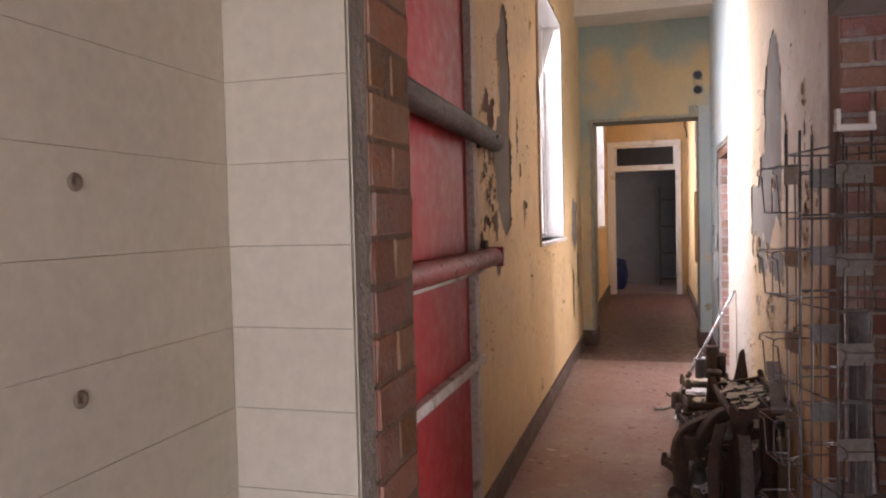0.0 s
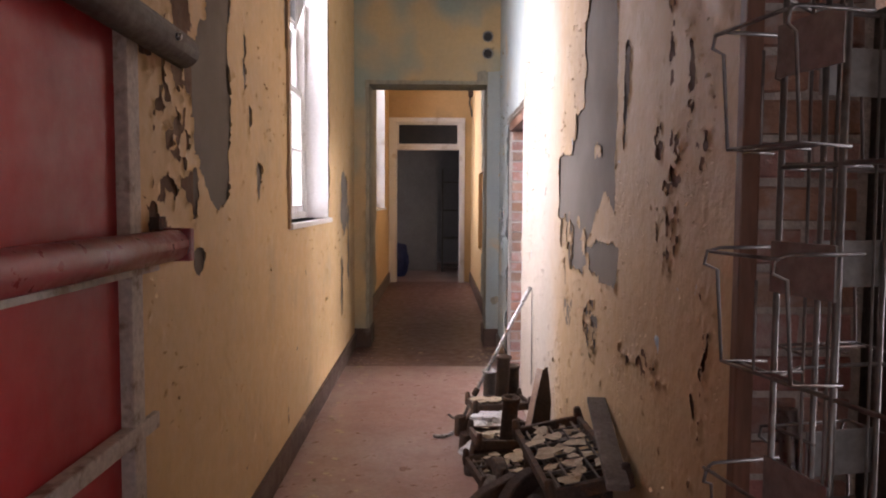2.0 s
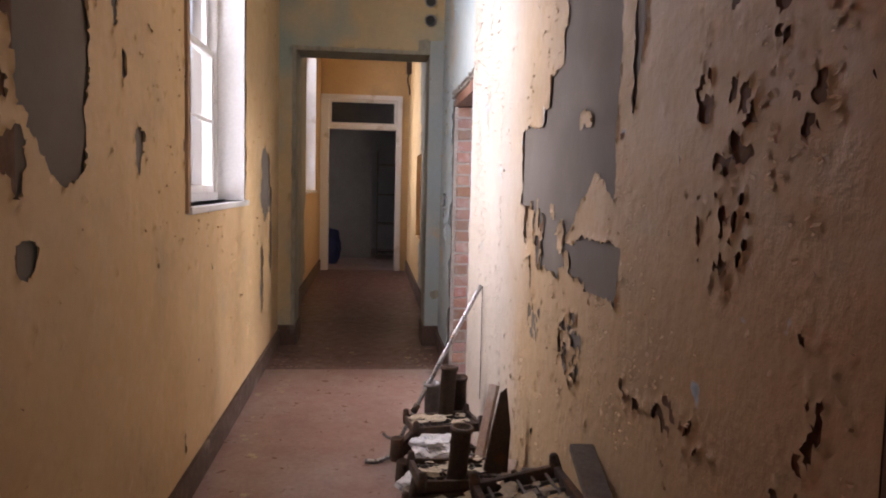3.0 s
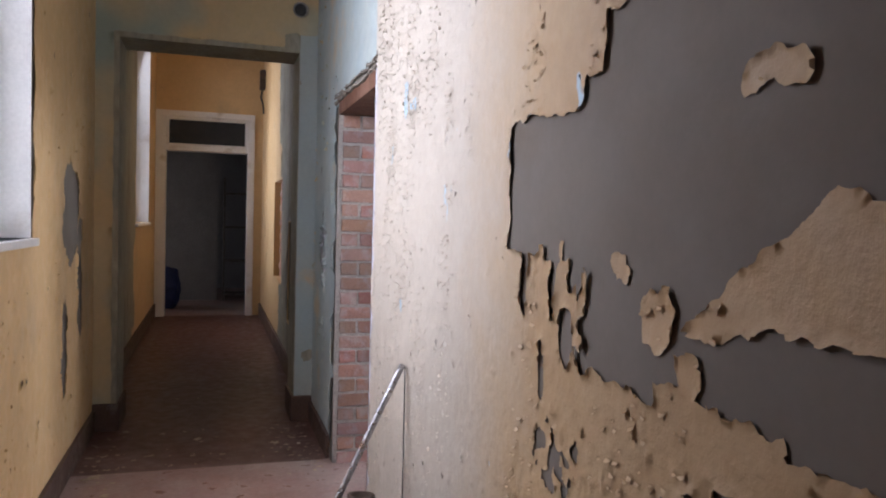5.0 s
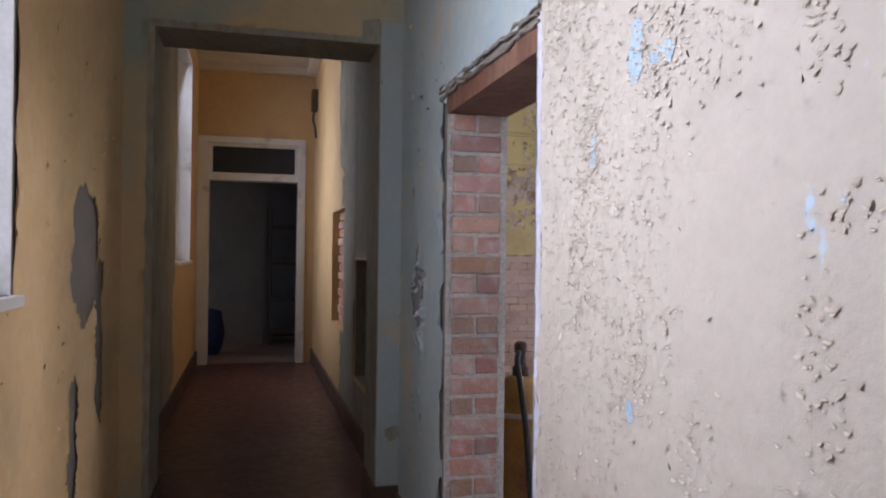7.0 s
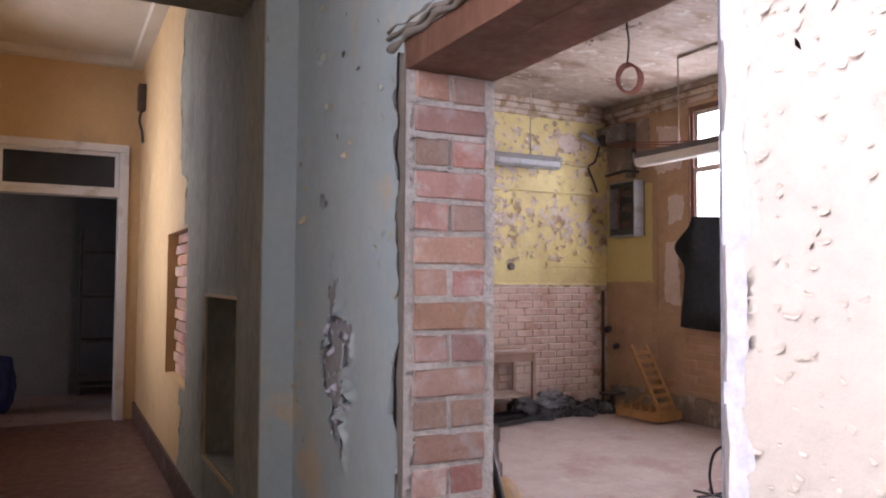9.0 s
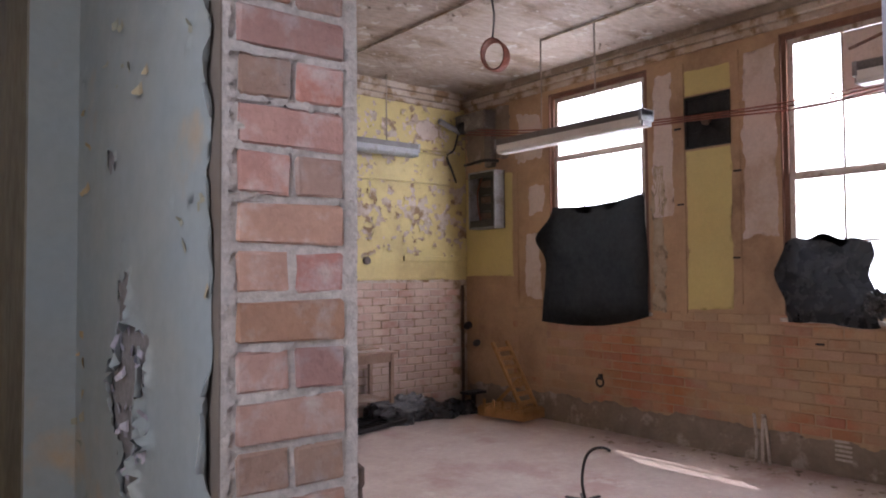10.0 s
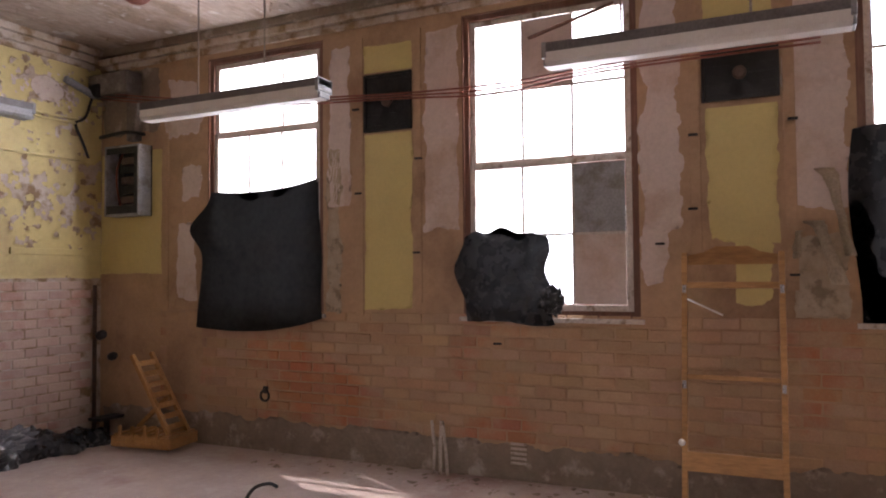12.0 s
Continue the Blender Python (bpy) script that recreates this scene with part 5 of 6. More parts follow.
# ---- work room things ----
def batten_lamp(at, rz, length, rods, label, shade=M_TUBE):
    """A hanging fluorescent batten with a prismatic diffuser."""
    l = thing("fluorescent_lamp", label, "lamp", at=at, rz=rz, group="hanging batten lamps")
    part("body", boxes(((-0.085, 0, 0.055), (0.085, length, 0.115)), bevel=0.008), M_LAMPTOP, l, "dusty grey metal body")
    bm = bmesh.new()
    prof = [(-0.085, 0.055), (-0.075, 0.0), (-0.05, -0.025), (0.05, -0.025), (0.075, 0.0), (0.085, 0.055)]
    ends = [[bm.verts.new((x, y, z)) for x, z in prof] for y in (0.02, length - 0.02)]
    for k in range(5):
        bm.faces.new((ends[0][k], ends[0][k + 1], ends[1][k + 1], ends[1][k]))
    bm.faces.new(ends[0][::-1]), bm.faces.new(ends[1])
    bmesh.ops.recalc_face_normals(bm, faces=bm.faces[:])
    part("diffuser", bm, shade, l, "unlit white plastic diffuser")
    for y in (0.0, length - 0.03):
        part("end_cap", boxes(((-0.088, y, 0.02), (0.088, y + 0.03, 0.118)), ((-0.06, y + 0.003, -0.022), (0.06, y + 0.027, 0.02)), bevel=0.006), M_GALV, l, "grey metal end cap")
    for y in rods:
        part("cord", tube([(0, y, 0.115), (0.004, y, 0.5), (0, y, 3.79 - at[2])], 0.007, 6), M_ROPE, l)
    return l


batten_lamp((5.25, 10.42, 2.79), 0, 1.74, (0.54, 1.18), "unlit fluorescent batten lamp hanging on two cords")
batten_lamp((5.25, 7.15, 2.79), 0, 1.66, (0.5, 1.2), "unlit fluorescent batten lamp hanging before the window")
batten_lamp((5.2, 13.5, 2.93), 90, 1.5, (0.4, 1.1), "dusty unlit batten lamp hung along the yellow wall", M_GALV)

coil = thing("copper_coil", "loose coil of brown cable hanging from the ceiling", "cable coil", at=(3.98, 10.9, 3.23))
for k in range(4):
    part("loop", tube([(0.088 * math.cos(a) * (1 + 0.03 * k) + 0.012 * k, 0.02 * k - 0.03, 0.12 * math.sin(a) * (1 - 0.02 * k)) for a in [6.283 * q / 28 for q in range(28)]], 0.009, 6, True), M_COPPER, coil)
part("wire", tube(bent([(0, 0, 0.118), (0.015, 0, 0.3), (0, 0.01, 0.45), (0.01, 0, 0.56)]), 0.008, 6), M_CABLEBLACK, coil)
coil.matrix_basis = pose(3.98, 10.9, 3.23, 0, 0, -35)

pipes = thing("copper_pipes", "three thin copper pipes run loosely across the window wall", "pipes")
for k in range(3):
    part("pipe", tube(bent([(6.02, 13.6, 3.34 - 0.03 * k), (6.0, 12.6, 3.17 - 0.03 * k), (5.98, 11.4, 3.03 - 0.028 * k), (6.0, 10.3, 2.95 - 0.02 * k), (5.95, 9.4, 2.91 - 0.035 * k), (5.8, 8.6, 2.9 - 0.02 * k), (5.8, 7.3, 2.93 - 0.03 * k)]), 0.0075, 6), M_COPPER, pipes)

box = thing("fuse_box", "open grey metal fuse box on the yellow wall corner", "fuse box", at=(6.17, 13.06, 2.115))
part("back_plate", boxes(((-0.02, 0.0, 0.0), (-0.006, 0.46, 0.68))), M_BLACK, box)
for lo, hi in (((-0.17, 0.0, 0.0), (-0.02, 0.02, 0.68)), ((-0.17, 0.44, 0.0), (-0.02, 0.46, 0.68)), ((-0.17, 0.02, 0.66), (-0.02, 0.44, 0.68)), ((-0.17, 0.02, 0.0), (-0.02, 0.44, 0.02))):
    part("side", boxes((lo, hi), bevel=0.003), M_GALV, box)
# Front strips painted black to stand for the dark of the open box.
part("dark_front", boxes(((-0.165, 0.02, 0.02), (-0.15, 0.44, 0.10)), ((-0.165, 0.02, 0.60), (-0.15, 0.44, 0.66)), ((-0.165, 0.02, 0.1), (-0.15, 0.07, 0.6))), M_BLACK, box)
for k in range(5):
    part("fuse", boxes(((-0.11, 0.13, 0.12 + 0.095 * k), (-0.02, 0.30, 0.19 + 0.095 * k)), bevel=0.006), M_BLACK if k % 2 else M_SKIRT, box)
part("cable", tube(bent([(-0.06, 0.36, 0.1), (-0.12, 0.34, 0.25), (-0.10, 0.37, 0.45), (-0.05, 0.35, 0.62)]), 0.01, 6), M_COPPER, box)
trunk = thing("cable_trunking", "dark cable trunking and pipes gathered in the room corner", "trunking")
part("duct", boxes(((5.98, 13.2, 3.30), (6.165, 13.74, 3.52)), bevel=0.02), M_ASH, trunk)
part("duct", boxes(((6.08, 13.2, 2.85), (6.165, 13.32, 3.3)), bevel=0.01), M_ASH, trunk)
part("stub_pipe", tube([(5.70, 13.70, 3.42), (6.0, 13.66, 3.31)], 0.035, 12), M_GALV, trunk)
part("cable", tube(bent([(6.0, 13.70, 3.3), (5.95, 13.73, 3.1), (5.85, 13.74, 3.02), (5.92, 13.73, 2.85), (5.98, 13.72, 2.7)]), 0.014, 6), M_BLACK, trunk)
part("elbow", lathe([(0.06, 0), (0.07, 0.02), (0.07, 0.10), (0.05, 0.12)], 14, pose(6.0, 13.68, 3.36, 90)), M_BLACK, trunk)
part("cable", tube(bent([(6.10, 13.70, 2.92), (6.0, 13.5, 2.90), (6.06, 13.3, 2.93), (6.1, 13.1, 2.9)]), 0.018, 6), M_BLACK, trunk)
for z in (3.06, 3.02, 2.66):
    c = thing("conduit", "thin yellow painted conduit along the wall", "conduit", group="wall conduits")
    part("pipe", tube([(1.2, 13.738, z), (5.9, 13.738, z)], 0.011, 8), M_YELLOW, c)
ledge = thing("timber_strip", "yellow painted timber strip fixed on the wall", "strip")
part("strip", boxes(((5.2, 13.73, 1.74), (6.1, 13.757, 1.80)), bevel=0.004), M_YELLOW, ledge)
cap = thing("pipe_end", "capped grey pipe end in the yellow wall", "pipe")
part("cap", lathe([(0.045, 0), (0.045, 0.03), (0.03, 0.04)], 16, pose(4.69, 13.755, 1.74, 90)), M_ASH, cap)
for x, y0, y1 in ((4.08, 9.0, 13.6), (5.25, 7.0, 11.6)):
    c = thing("ceiling_conduit", "thin painted conduit clipped along the ceiling", "conduit", group="ceiling conduits")
    part("pipe", tube([(x, y0, 3.775), (x, y1, 3.775)], 0.012, 8), M_UNDER, c)
riser = thing("corner_pipe", "rusty pipe with a valve in the room corner", "pipe")
part("pipe", tube([(6.05, 13.70, 0.0), (6.05, 13.70, 1.45)], 0.02, 8), M_RUST, riser)
part("valve", lathe([(0.03, 0), (0.045, 0.02), (0.045, 0.08), (0.03, 0.1)], 12, pose(6.02, 13.62, 0.95, 70)), M_BLACK, riser)
part("valve", lathe([(0.03, 0), (0.04, 0.02), (0.04, 0.06), (0.03, 0.08)], 12, pose(6.06, 13.5, 0.75, 70)), M_BLACK, riser)


def extractor_fan(y0, y1, z0, z1, label):
    f = thing("extractor_fan", label, "fan", group="wall fans")
    # Flat black plate on the wall stands in for the dark of the recess.
    part("recess_dark", boxes(((W - 0.004, y0, z0), (W - 0.001, y1, z1))), M_BLACK, f)
    part("frame", boxes(((W - 0.03, y0, z0), (W - 0.004, y0 + 0.02, z1)), ((W - 0.03, y1 - 0.02, z0), (W - 0.004, y1, z1)), ((W - 0.03, y0 + 0.02, z1 - 0.02), (W - 0.004, y1 - 0.02, z1)), ((W - 0.03, y0 + 0.02, z0), (W - 0.004, y1 - 0.02, z0 + 0.02)), bevel=0.002), M_BLACK, f)
    cy, cz, r = (y0 + y1) / 2, (z0 + z1) / 2, min(y1 - y0, z1 - z0) / 2 - 0.03
    for k in range(5):
        a = 6.283 * k / 5
        bm = bmesh.new()
        pts = [(0.03, -0.02), (r, -0.07), (r * 1.02, 0.03), (0.03, 0.02)]
        vs = [bm.verts.new((W - 0.018 - 0.006 * (q > 1), cy + p * math.cos(a) - s * math.sin(a), cz + p * math.sin(a) + s * math.cos(a))) for q, (p, s) in enumerate(pts)]
        bm.faces.new(vs)
        bmesh.ops.solidify(bm, geom=bm.faces[:], thickness=0.004)
        part("blade", bm, M_BLACK, f)
    part("hub", lathe([(0.045, 0), (0.045, 0.03), (0.03, 0.04)], 16, pose(W - 0.006, cy, cz, 0, -90)), M_SKIRT, f)
    for k in range(5):
        z = z0 + 0.05 + (z1 - z0 - 0.1) * k / 4
        part("slat", boxes(((W - 0.008, y0 + 0.03, z), (W - 0.005, y1 - 0.03, z + 0.02))), M_BLACK, f)
    return f


extractor_fan(10.22, 10.66, 2.70, 3.17, "dark wall extractor fan with torn wires, in a square hole")
extractor_fan(7.53, 8.01, 2.66, 3.01, "dark wall extractor fan with brown hub and slats")
for y, z0, z1, seed in ((10.17, 1.3, 3.5, 1), (10.71, 1.2, 3.5, 2), (8.06, 1.45, 3.4, 3), (7.48, 1.4, 3.4, 4), (12.88, 1.2, 2.9, 5)):
    b = tagged(part("wall_batten", boxes(((W - 0.012, y - 0.035, z0), (W, y + 0.035, z1)), bevel=0.004), M_STRIPPED), "bare brown timber ground set in the stripped wall", "batten", "wall battens")
for y, z in ((10.74, 2.9), (10.72, 2.2), (10.18, 1.7), (8.07, 2.45), (7.47, 1.5), (10.16, 2.45), (8.08, 1.95), (7.46, 2.5), (9.5, 1.0), (8.3, 1.72)):
    n = thing("iron_peg", "small rusty iron peg in the wall", "peg", group="wall pegs")
    part("peg", boxes(((W - 0.03, y - 0.03, z - 0.008), (W + 0.01, y + 0.03, z + 0.008)), bevel=0.003), M_BLACK, n)


def crumple(u, v, seed, count=14):
    """Flat facets meeting in sharp creases, like crushed plastic, about -1 to 1."""
    rnd = random.Random(seed)
    planes = [(rnd.uniform(-1, 1), rnd.uniform(-1, 1), rnd.uniform(-0.35, 0.35), rnd.uniform(0, 1), rnd.uniform(0, 1)) for _ in range(count)]
    hills = sorted(a * (u - p) * 2 + b * (v - q) * 2 + c for a, b, c, p, q in planes)
    return hills[-1] - hills[len(hills) // 2] + hills[0] * 0.6


def cloth(name, label, category, left, right, top, low, material, seed, depth=0.04, x=W - 0.012, crush=0.02):
    """A hanging sheet with folds that fan from its fixed corners, creases and an uneven hem. left, right: y along 0..1 downwards; top, low: z along 0..1."""
    c = thing(name, label, category)
    nu, nv = 84, 72
    bm = bmesh.new()
    grid = []
    for i in range(nu + 1):
        u = i / nu
        col = []
        for j in range(nv + 1):
            v = j / nv
            z = top(u) * (1 - v) + low(u) * v + 0.006 * noise.noise(Vector((u * 9, v * 9, seed)))
            y = left(v) * (1 - u) + right(v) * u
            free = min(1.0, 0.1 + 2.2 * v)
            fan = math.sin(9 * math.atan2(v + 0.12, u + 0.05) + seed) * math.exp(-2.2 * u) + 0.8 * math.sin(8 * math.atan2(v + 0.12, 1.05 - u)) * math.exp(-2.6 * (1 - u))
            sag = math.sin(14 * (v - 0.35 * math.sin(3.14 * u)) + seed) * math.sin(3.14 * u) * math.exp(-3.5 * v)
            off = depth * free * (0.6 + 0.35 * fan) + 0.4 * depth * sag + crush * crumple(u, v, seed) * free + 0.5 * depth * noise.fractal(Vector((u * 2.4 + seed, v * 1.8, 0)), 0.9, 2.1, 3) * free
            col.append(bm.verts.new((x - max(off, -0.004) - 0.004, y, z)))
        grid.append(col)
    for i in range(nu):
        for j in range(nv):
            bm.faces.new((grid[i][j], grid[i + 1][j], grid[i + 1][j + 1], grid[i][j + 1])).smooth = True
    bmesh.ops.solidify(bm, geom=bm.faces[:], thickness=0.003)
    part("sheet", bm, material, c)
    return c


black_sheet = cloth("black_sheet", "black cloth sheet nailed over the lower window", "cloth", lambda v: 12.30 + 0.20 * math.exp(-((v - 0.27) / 0.13) ** 2) + 0.13 * v, lambda v: 11.11 - 0.06 * v + 0.012 * math.sin(9 * v),
                    lambda u: 2.30 + 0.05 * u - 0.045 * math.sin(3.14 * u), lambda u: 1.065 - 0.035 * math.sin(3.14 * u) + 0.1 * u ** 3, M_TARP, 2, 0.05)
part("nail", lathe([(0.012, 0), (0.012, 0.006)], 10, pose(W - 0.02, 11.12, 2.33, 0, -90)), M_CHROME, black_sheet)
cloth("black_sheet", "black plastic hung over the third window", "cloth", lambda v: 7.13 + 0.03 * math.sin(5 * v), lambda v: 6.2 + 0.02 * v, lambda u: 2.40 + 0.02 * math.sin(9 * u), lambda u: 1.16 + 0.02 * math.sin(7 * u), M_BLACKPLASTIC, 5, 0.05, crush=0.035)


def stuffed_bag():
    b = cloth("black_bag", "crumpled shiny black plastic bagging the lower sash", "plastic bag", lambda v: 9.75 + 0.08 * math.sin(3.14 * min(1.0, v * 1.2)) ** 2 - 0.02 * v, lambda v: 9.10 - 0.02 * math.sin(12 * v) - 0.09 * v * v,
              lambda u: 1.81 + 0.05 * math.sin(3.14 * min(1.0, u * 1.2)) + 0.015 * math.sin(17 * u), lambda u: 1.165 + 0.03 * math.sin(6 * u) * u, M_BLACKPLASTIC, 9, 0.07, W - 0.02, 0.06)
    bm = bmesh.new()
    bmesh.ops.create_icosphere(bm, subdivisions=4, radius=1)
    for v in bm.verts:
        v.co *= 1 + 0.45 * noise.fractal(v.co * 2.2, 0.7, 2.2, 4)
        v.co = Vector((W - 0.12 + v.co.x * 0.06, 9.04 + v.co.y * 0.08, 1.33 + v.co.z * 0.10))
    part("knot", bm, M_BLACKPLASTIC, b)


stuffed_bag()
strip = thing("torn_lining", "curled strips of torn wall lining beside the window", "lining")
for k, (y, z, long, wide, drift, curl) in enumerate(((7.29, 2.17, 0.50, 0.12, -0.13, 0.16), (7.36, 1.84, 0.36, 0.15, -0.14, 0.20), (7.44, 1.78, 0.16, 0.07, 0.02, 0.08))):
    bm = bmesh.new()
    rows = []
    for i in range(15):
        t = i / 14
        rim = 0.012 * noise.noise(Vector((t * 7, k, 0)))
        width = wide * (1 - 0.35 * t) * (0.75 + 0.25 * math.cos(5 * t + k))
        rows.append([bm.verts.new((W - 0.012 - curl * math.sin(1.9 * t) * (0.75 + 0.25 * q) - 0.03 * math.sin(3.14 * q), y + drift * t + rim + width * (0.5 - q), z - long * (t - 0.12 * math.sin(5 * t)))) for q in (0, 0.33, 0.67, 1)])
    for a, b in zip(rows, rows[1:]):
        for q in range(3):
            bm.faces.new((a[q], a[q + 1], b[q + 1], b[q])).smooth = True
    bmesh.ops.solidify(bm, geom=bm.faces[:], thickness=0.004)
    part("strip", bm, M_FLAKE, strip)

bed = thing("bed_headboard", "pale varnished wooden bed frame end leaning on the wall", "bed frame")
bed.matrix_basis = pose(5.72, 7.54, 0.0, 0, 7, 0)
for y in (0.0, 0.57):
    part("post", boxes(((-0.015, y - 0.018, 0.0), (0.015, y + 0.018, 1.66)), bevel=0.005), M_PINE, bed)
bm = bmesh.new()
pts = [(0.02, 1.58), (0.55, 1.58), (0.55, 1.64), (0.45, 1.66), (0.38, 1.695), (0.19, 1.695), (0.12, 1.66), (0.02, 1.64)]
f = bm.faces.new([bm.verts.new((-0.012, y, z)) for y, z in pts])
bmesh.ops.solidify(bm, geom=[f], thickness=0.024)
part("top_board", bm, M_PINE, bed)
for z0, z1 in ((1.43, 1.47), (0.86, 0.89)):
    part("rail", boxes(((-0.014, 0.018, z0), (0.012, 0.552, z1)), bevel=0.004), M_PINE, bed)
part("side_board", boxes(((-0.016, 0.012, 0.30), (0.012, 0.558, 0.42)), bevel=0.004), M_PINE, bed)
for y in (0.0, 0.57):
    for z in (1.40, 0.80):
        part("bracket", boxes(((-0.026, y - 0.012, z), (-0.015, y + 0.012, z + 0.05)), bevel=0.002), M_CHROME, bed)
part("knob", lathe([(0.018, 0), (0.022, 0.012), (0.012, 0.02)], 12, pose(-0.016, 0.585, 0.47, 0, -90)), M_WHITE, bed)
part("stay", tube([(-0.03, 0.55, 1.36), (-0.03, 0.34, 1.26)], 0.006, 6), M_WHITE, bed)

table = thing("small_table", "small worn wooden table against the dado", "table", at=(4.08, 13.25, 0))
part("tabletop", boxes(((-0.02, -0.03, 0.745), (0.65, 0.48, 0.775)), bevel=0.006), M_TABLE, table)
for x in (0.0, 0.59):
    for y in (0.0, 0.41):
        part("leg", boxes(((x, y, 0.0), (x + 0.04, y + 0.04, 0.745)), bevel=0.004), M_TABLE, table)
for y in (0.005, 0.42):
    part("apron", boxes(((0.04, y, 0.66), (0.59, y + 0.025, 0.745)), bevel=0.003), M_TABLE, table)
part("shelf", boxes(((0.04, 0.03, 0.26), (0.59, 0.42, 0.28)), bevel=0.003), M_TABLE, table)
part("back_panel", boxes(((0.04, 0.43, 0.28), (0.4, 0.445, 0.66))), M_TABLE, table)
papers = thing("loose_boards", "thin loose boards lying on the small table", "boards", at=(4.12, 13.3, 0.776))
part("board", boxes(((0.0, 0.0, 0.0), (0.5, 0.3, 0.02)), bevel=0.003), M_PINKPLASTER, papers)
part("board", boxes(((0.06, 0.03, 0.021), (0.46, 0.26, 0.035)), bevel=0.003), M_TABLE, papers)

grille = thing("black_metal_grille", "black iron grille lying flat on the floor", "grille", at=(3.75, 12.9, 0.02), rz=14)
part("frame", boxes(((0, 0, 0), (1.5, 0.03, 0.04)), ((0, 0.42, 0), (1.5, 0.45, 0.04)), ((0, 0.03, 0), (0.03, 0.42, 0.04)), ((1.47, 0.03, 0), (1.5, 0.42, 0.04)), bevel=0.003), M_BLACK, grille)
for k in range(1, 15):
    part("bar", boxes(((0.1 * k - 0.008, 0.03, 0.008), (0.1 * k + 0.008, 0.42, 0.03))), M_BLACK, grille)
part("mid_bar", boxes(((0.03, 0.21, 0.03), (1.47, 0.235, 0.045))), M_BLACK, grille)

roll = thing("plastic_sheeting", "heap of shiny black plastic sheeting along the wall", "plastic sheeting")
bm = bmesh.new()
nu, nv = 80, 24
rows = []
for i in range(nu + 1):
    u = i / nu
    row = []
    for j in range(nv + 1):
        a = math.pi * j / nv
        h = (0.15 + 0.04 * math.sin(5 * u)) * (1 if 0.04 < u < 0.96 else 0.3)
        n = noise.fractal(Vector((u * 7, j * 0.22, 1.0)), 0.7, 2.2, 5) + 0.35 * crumple(u * 2 % 1, j / nv, 4)
        row.append(bm.verts.new((4.55 + 1.35 * u, 13.46 + 0.27 * math.cos(a) * (1 + 0.25 * n), max(h * math.sin(a) * (1 + 0.6 * n), 0.0))))
    rows.append(row)
for a, b in zip(rows, rows[1:]):
    for j in range(nv):
        bm.faces.new((a[j], b[j], b[j + 1], a[j + 1])).smooth = True
part("sheeting", bm, M_BLACKPLASTIC, roll)
clear = thing("plastic_wrap", "crumpled clear grey plastic wrap on the sheeting", "plastic wrap")
clear.matrix_basis = pose(4.85, 13.3, 0.1)
bm = bmesh.new()
bmesh.ops.create_icosphere(bm, subdivisions=4, radius=1)
for v in bm.verts:
    v.co *= 1 + 0.5 * noise.fractal(v.co * 2, 0.7, 2.2, 5)
    v.co = Vector((v.co.x * 0.28, v.co.y * 0.12, (v.co.z + 0.6) * 0.12))
part("wrap", bm, M_WRAP, clear)
stool = thing("low_stand", "small black stand leg by the sheeting", "stand", at=(5.86, 13.3, 0))
part("leg", boxes(((0, 0, 0), (0.04, 0.04, 0.2)), bevel=0.004), M_BLACK, stool)
part("top", boxes(((-0.12, -0.05, 0.2), (0.16, 0.1, 0.23)), bevel=0.004), M_BLACK, stool)

crate = thing("wooden_crate", "broken orange wooden crate with a slanting frame", "crate", at=(5.72, 12.36, 0), rz=8)
part("base_board", boxes(((0.0, 0.0, 0.03), (0.03, 0.62, 0.13)), bevel=0.004), M_CRATE, crate)
part("base_board", boxes(((0.36, 0.0, 0.03), (0.39, 0.62, 0.13)), bevel=0.004), M_CRATE, crate)
part("base_board", boxes(((0.03, 0.0, 0.03), (0.36, 0.03, 0.13)), bevel=0.004), M_CRATE, crate)
part("base_board", boxes(((0.03, 0.59, 0.03), (0.36, 0.62, 0.13)), bevel=0.004), M_CRATE, crate)
for k in range(6):
    part("slat", boxes(((0.01, 0.02 + 0.105 * k, 0.13), (0.38, 0.075 + 0.105 * k, 0.145)), bevel=0.002), M_CRATE, crate)
for x in (0.05, 0.30):
    bm = bmesh.new()
    add_box(bm, (-0.02, -0.018, 0), (0.02, 0.018, 0.80), 0.004, pose(x, 0.04, 0.14, -30))
    part("slant_post", bm, M_CRATE, crate)
for k in range(7):
    bm = bmesh.new()
    add_box(bm, (0.05, -0.012, 0.05 + 0.105 * k), (0.30, 0.0, 0.10 + 0.105 * k), 0.002, pose(0, 0.04, 0.14, -30))
    part("slat", bm, M_CRATE, crate)
bm = bmesh.new()
add_box(bm, (-0.02, -0.018, 0), (0.02, 0.018, 0.42), 0.004, pose(0.33, 0.60, 0.14, 48))
part("slant_post", bm, M_CRATE, crate)
for k in range(4):
    part("upright", boxes(((-0.005, 0.12 + 0.13 * k, 0.05), (0.012, 0.15 + 0.13 * k, 0.22)), bevel=0.002), M_CRATE, crate)

hook = thing("bent_iron_bar", "bent black iron bar standing on a flat foot", "iron bar", at=(4.18, 10.22, 0))
part("bar", tube(bent([(0.0, 0.0, 0.01), (-0.02, 0.01, 0.14), (0.0, 0.0, 0.28), (0.04, -0.03, 0.35), (0.10, -0.08, 0.365), (0.14, -0.11, 0.34)]), 0.010, 8), M_BLACK, hook)
for a in (0, 50, 105):
    bm = bmesh.new()
    add_box(bm, (-0.15, -0.012, 0.002), (0.15, 0.012, 0.014), 0.002, pose(0, 0, 0, 0, 0, a))
    part("foot", bm, M_BLACK, hook)

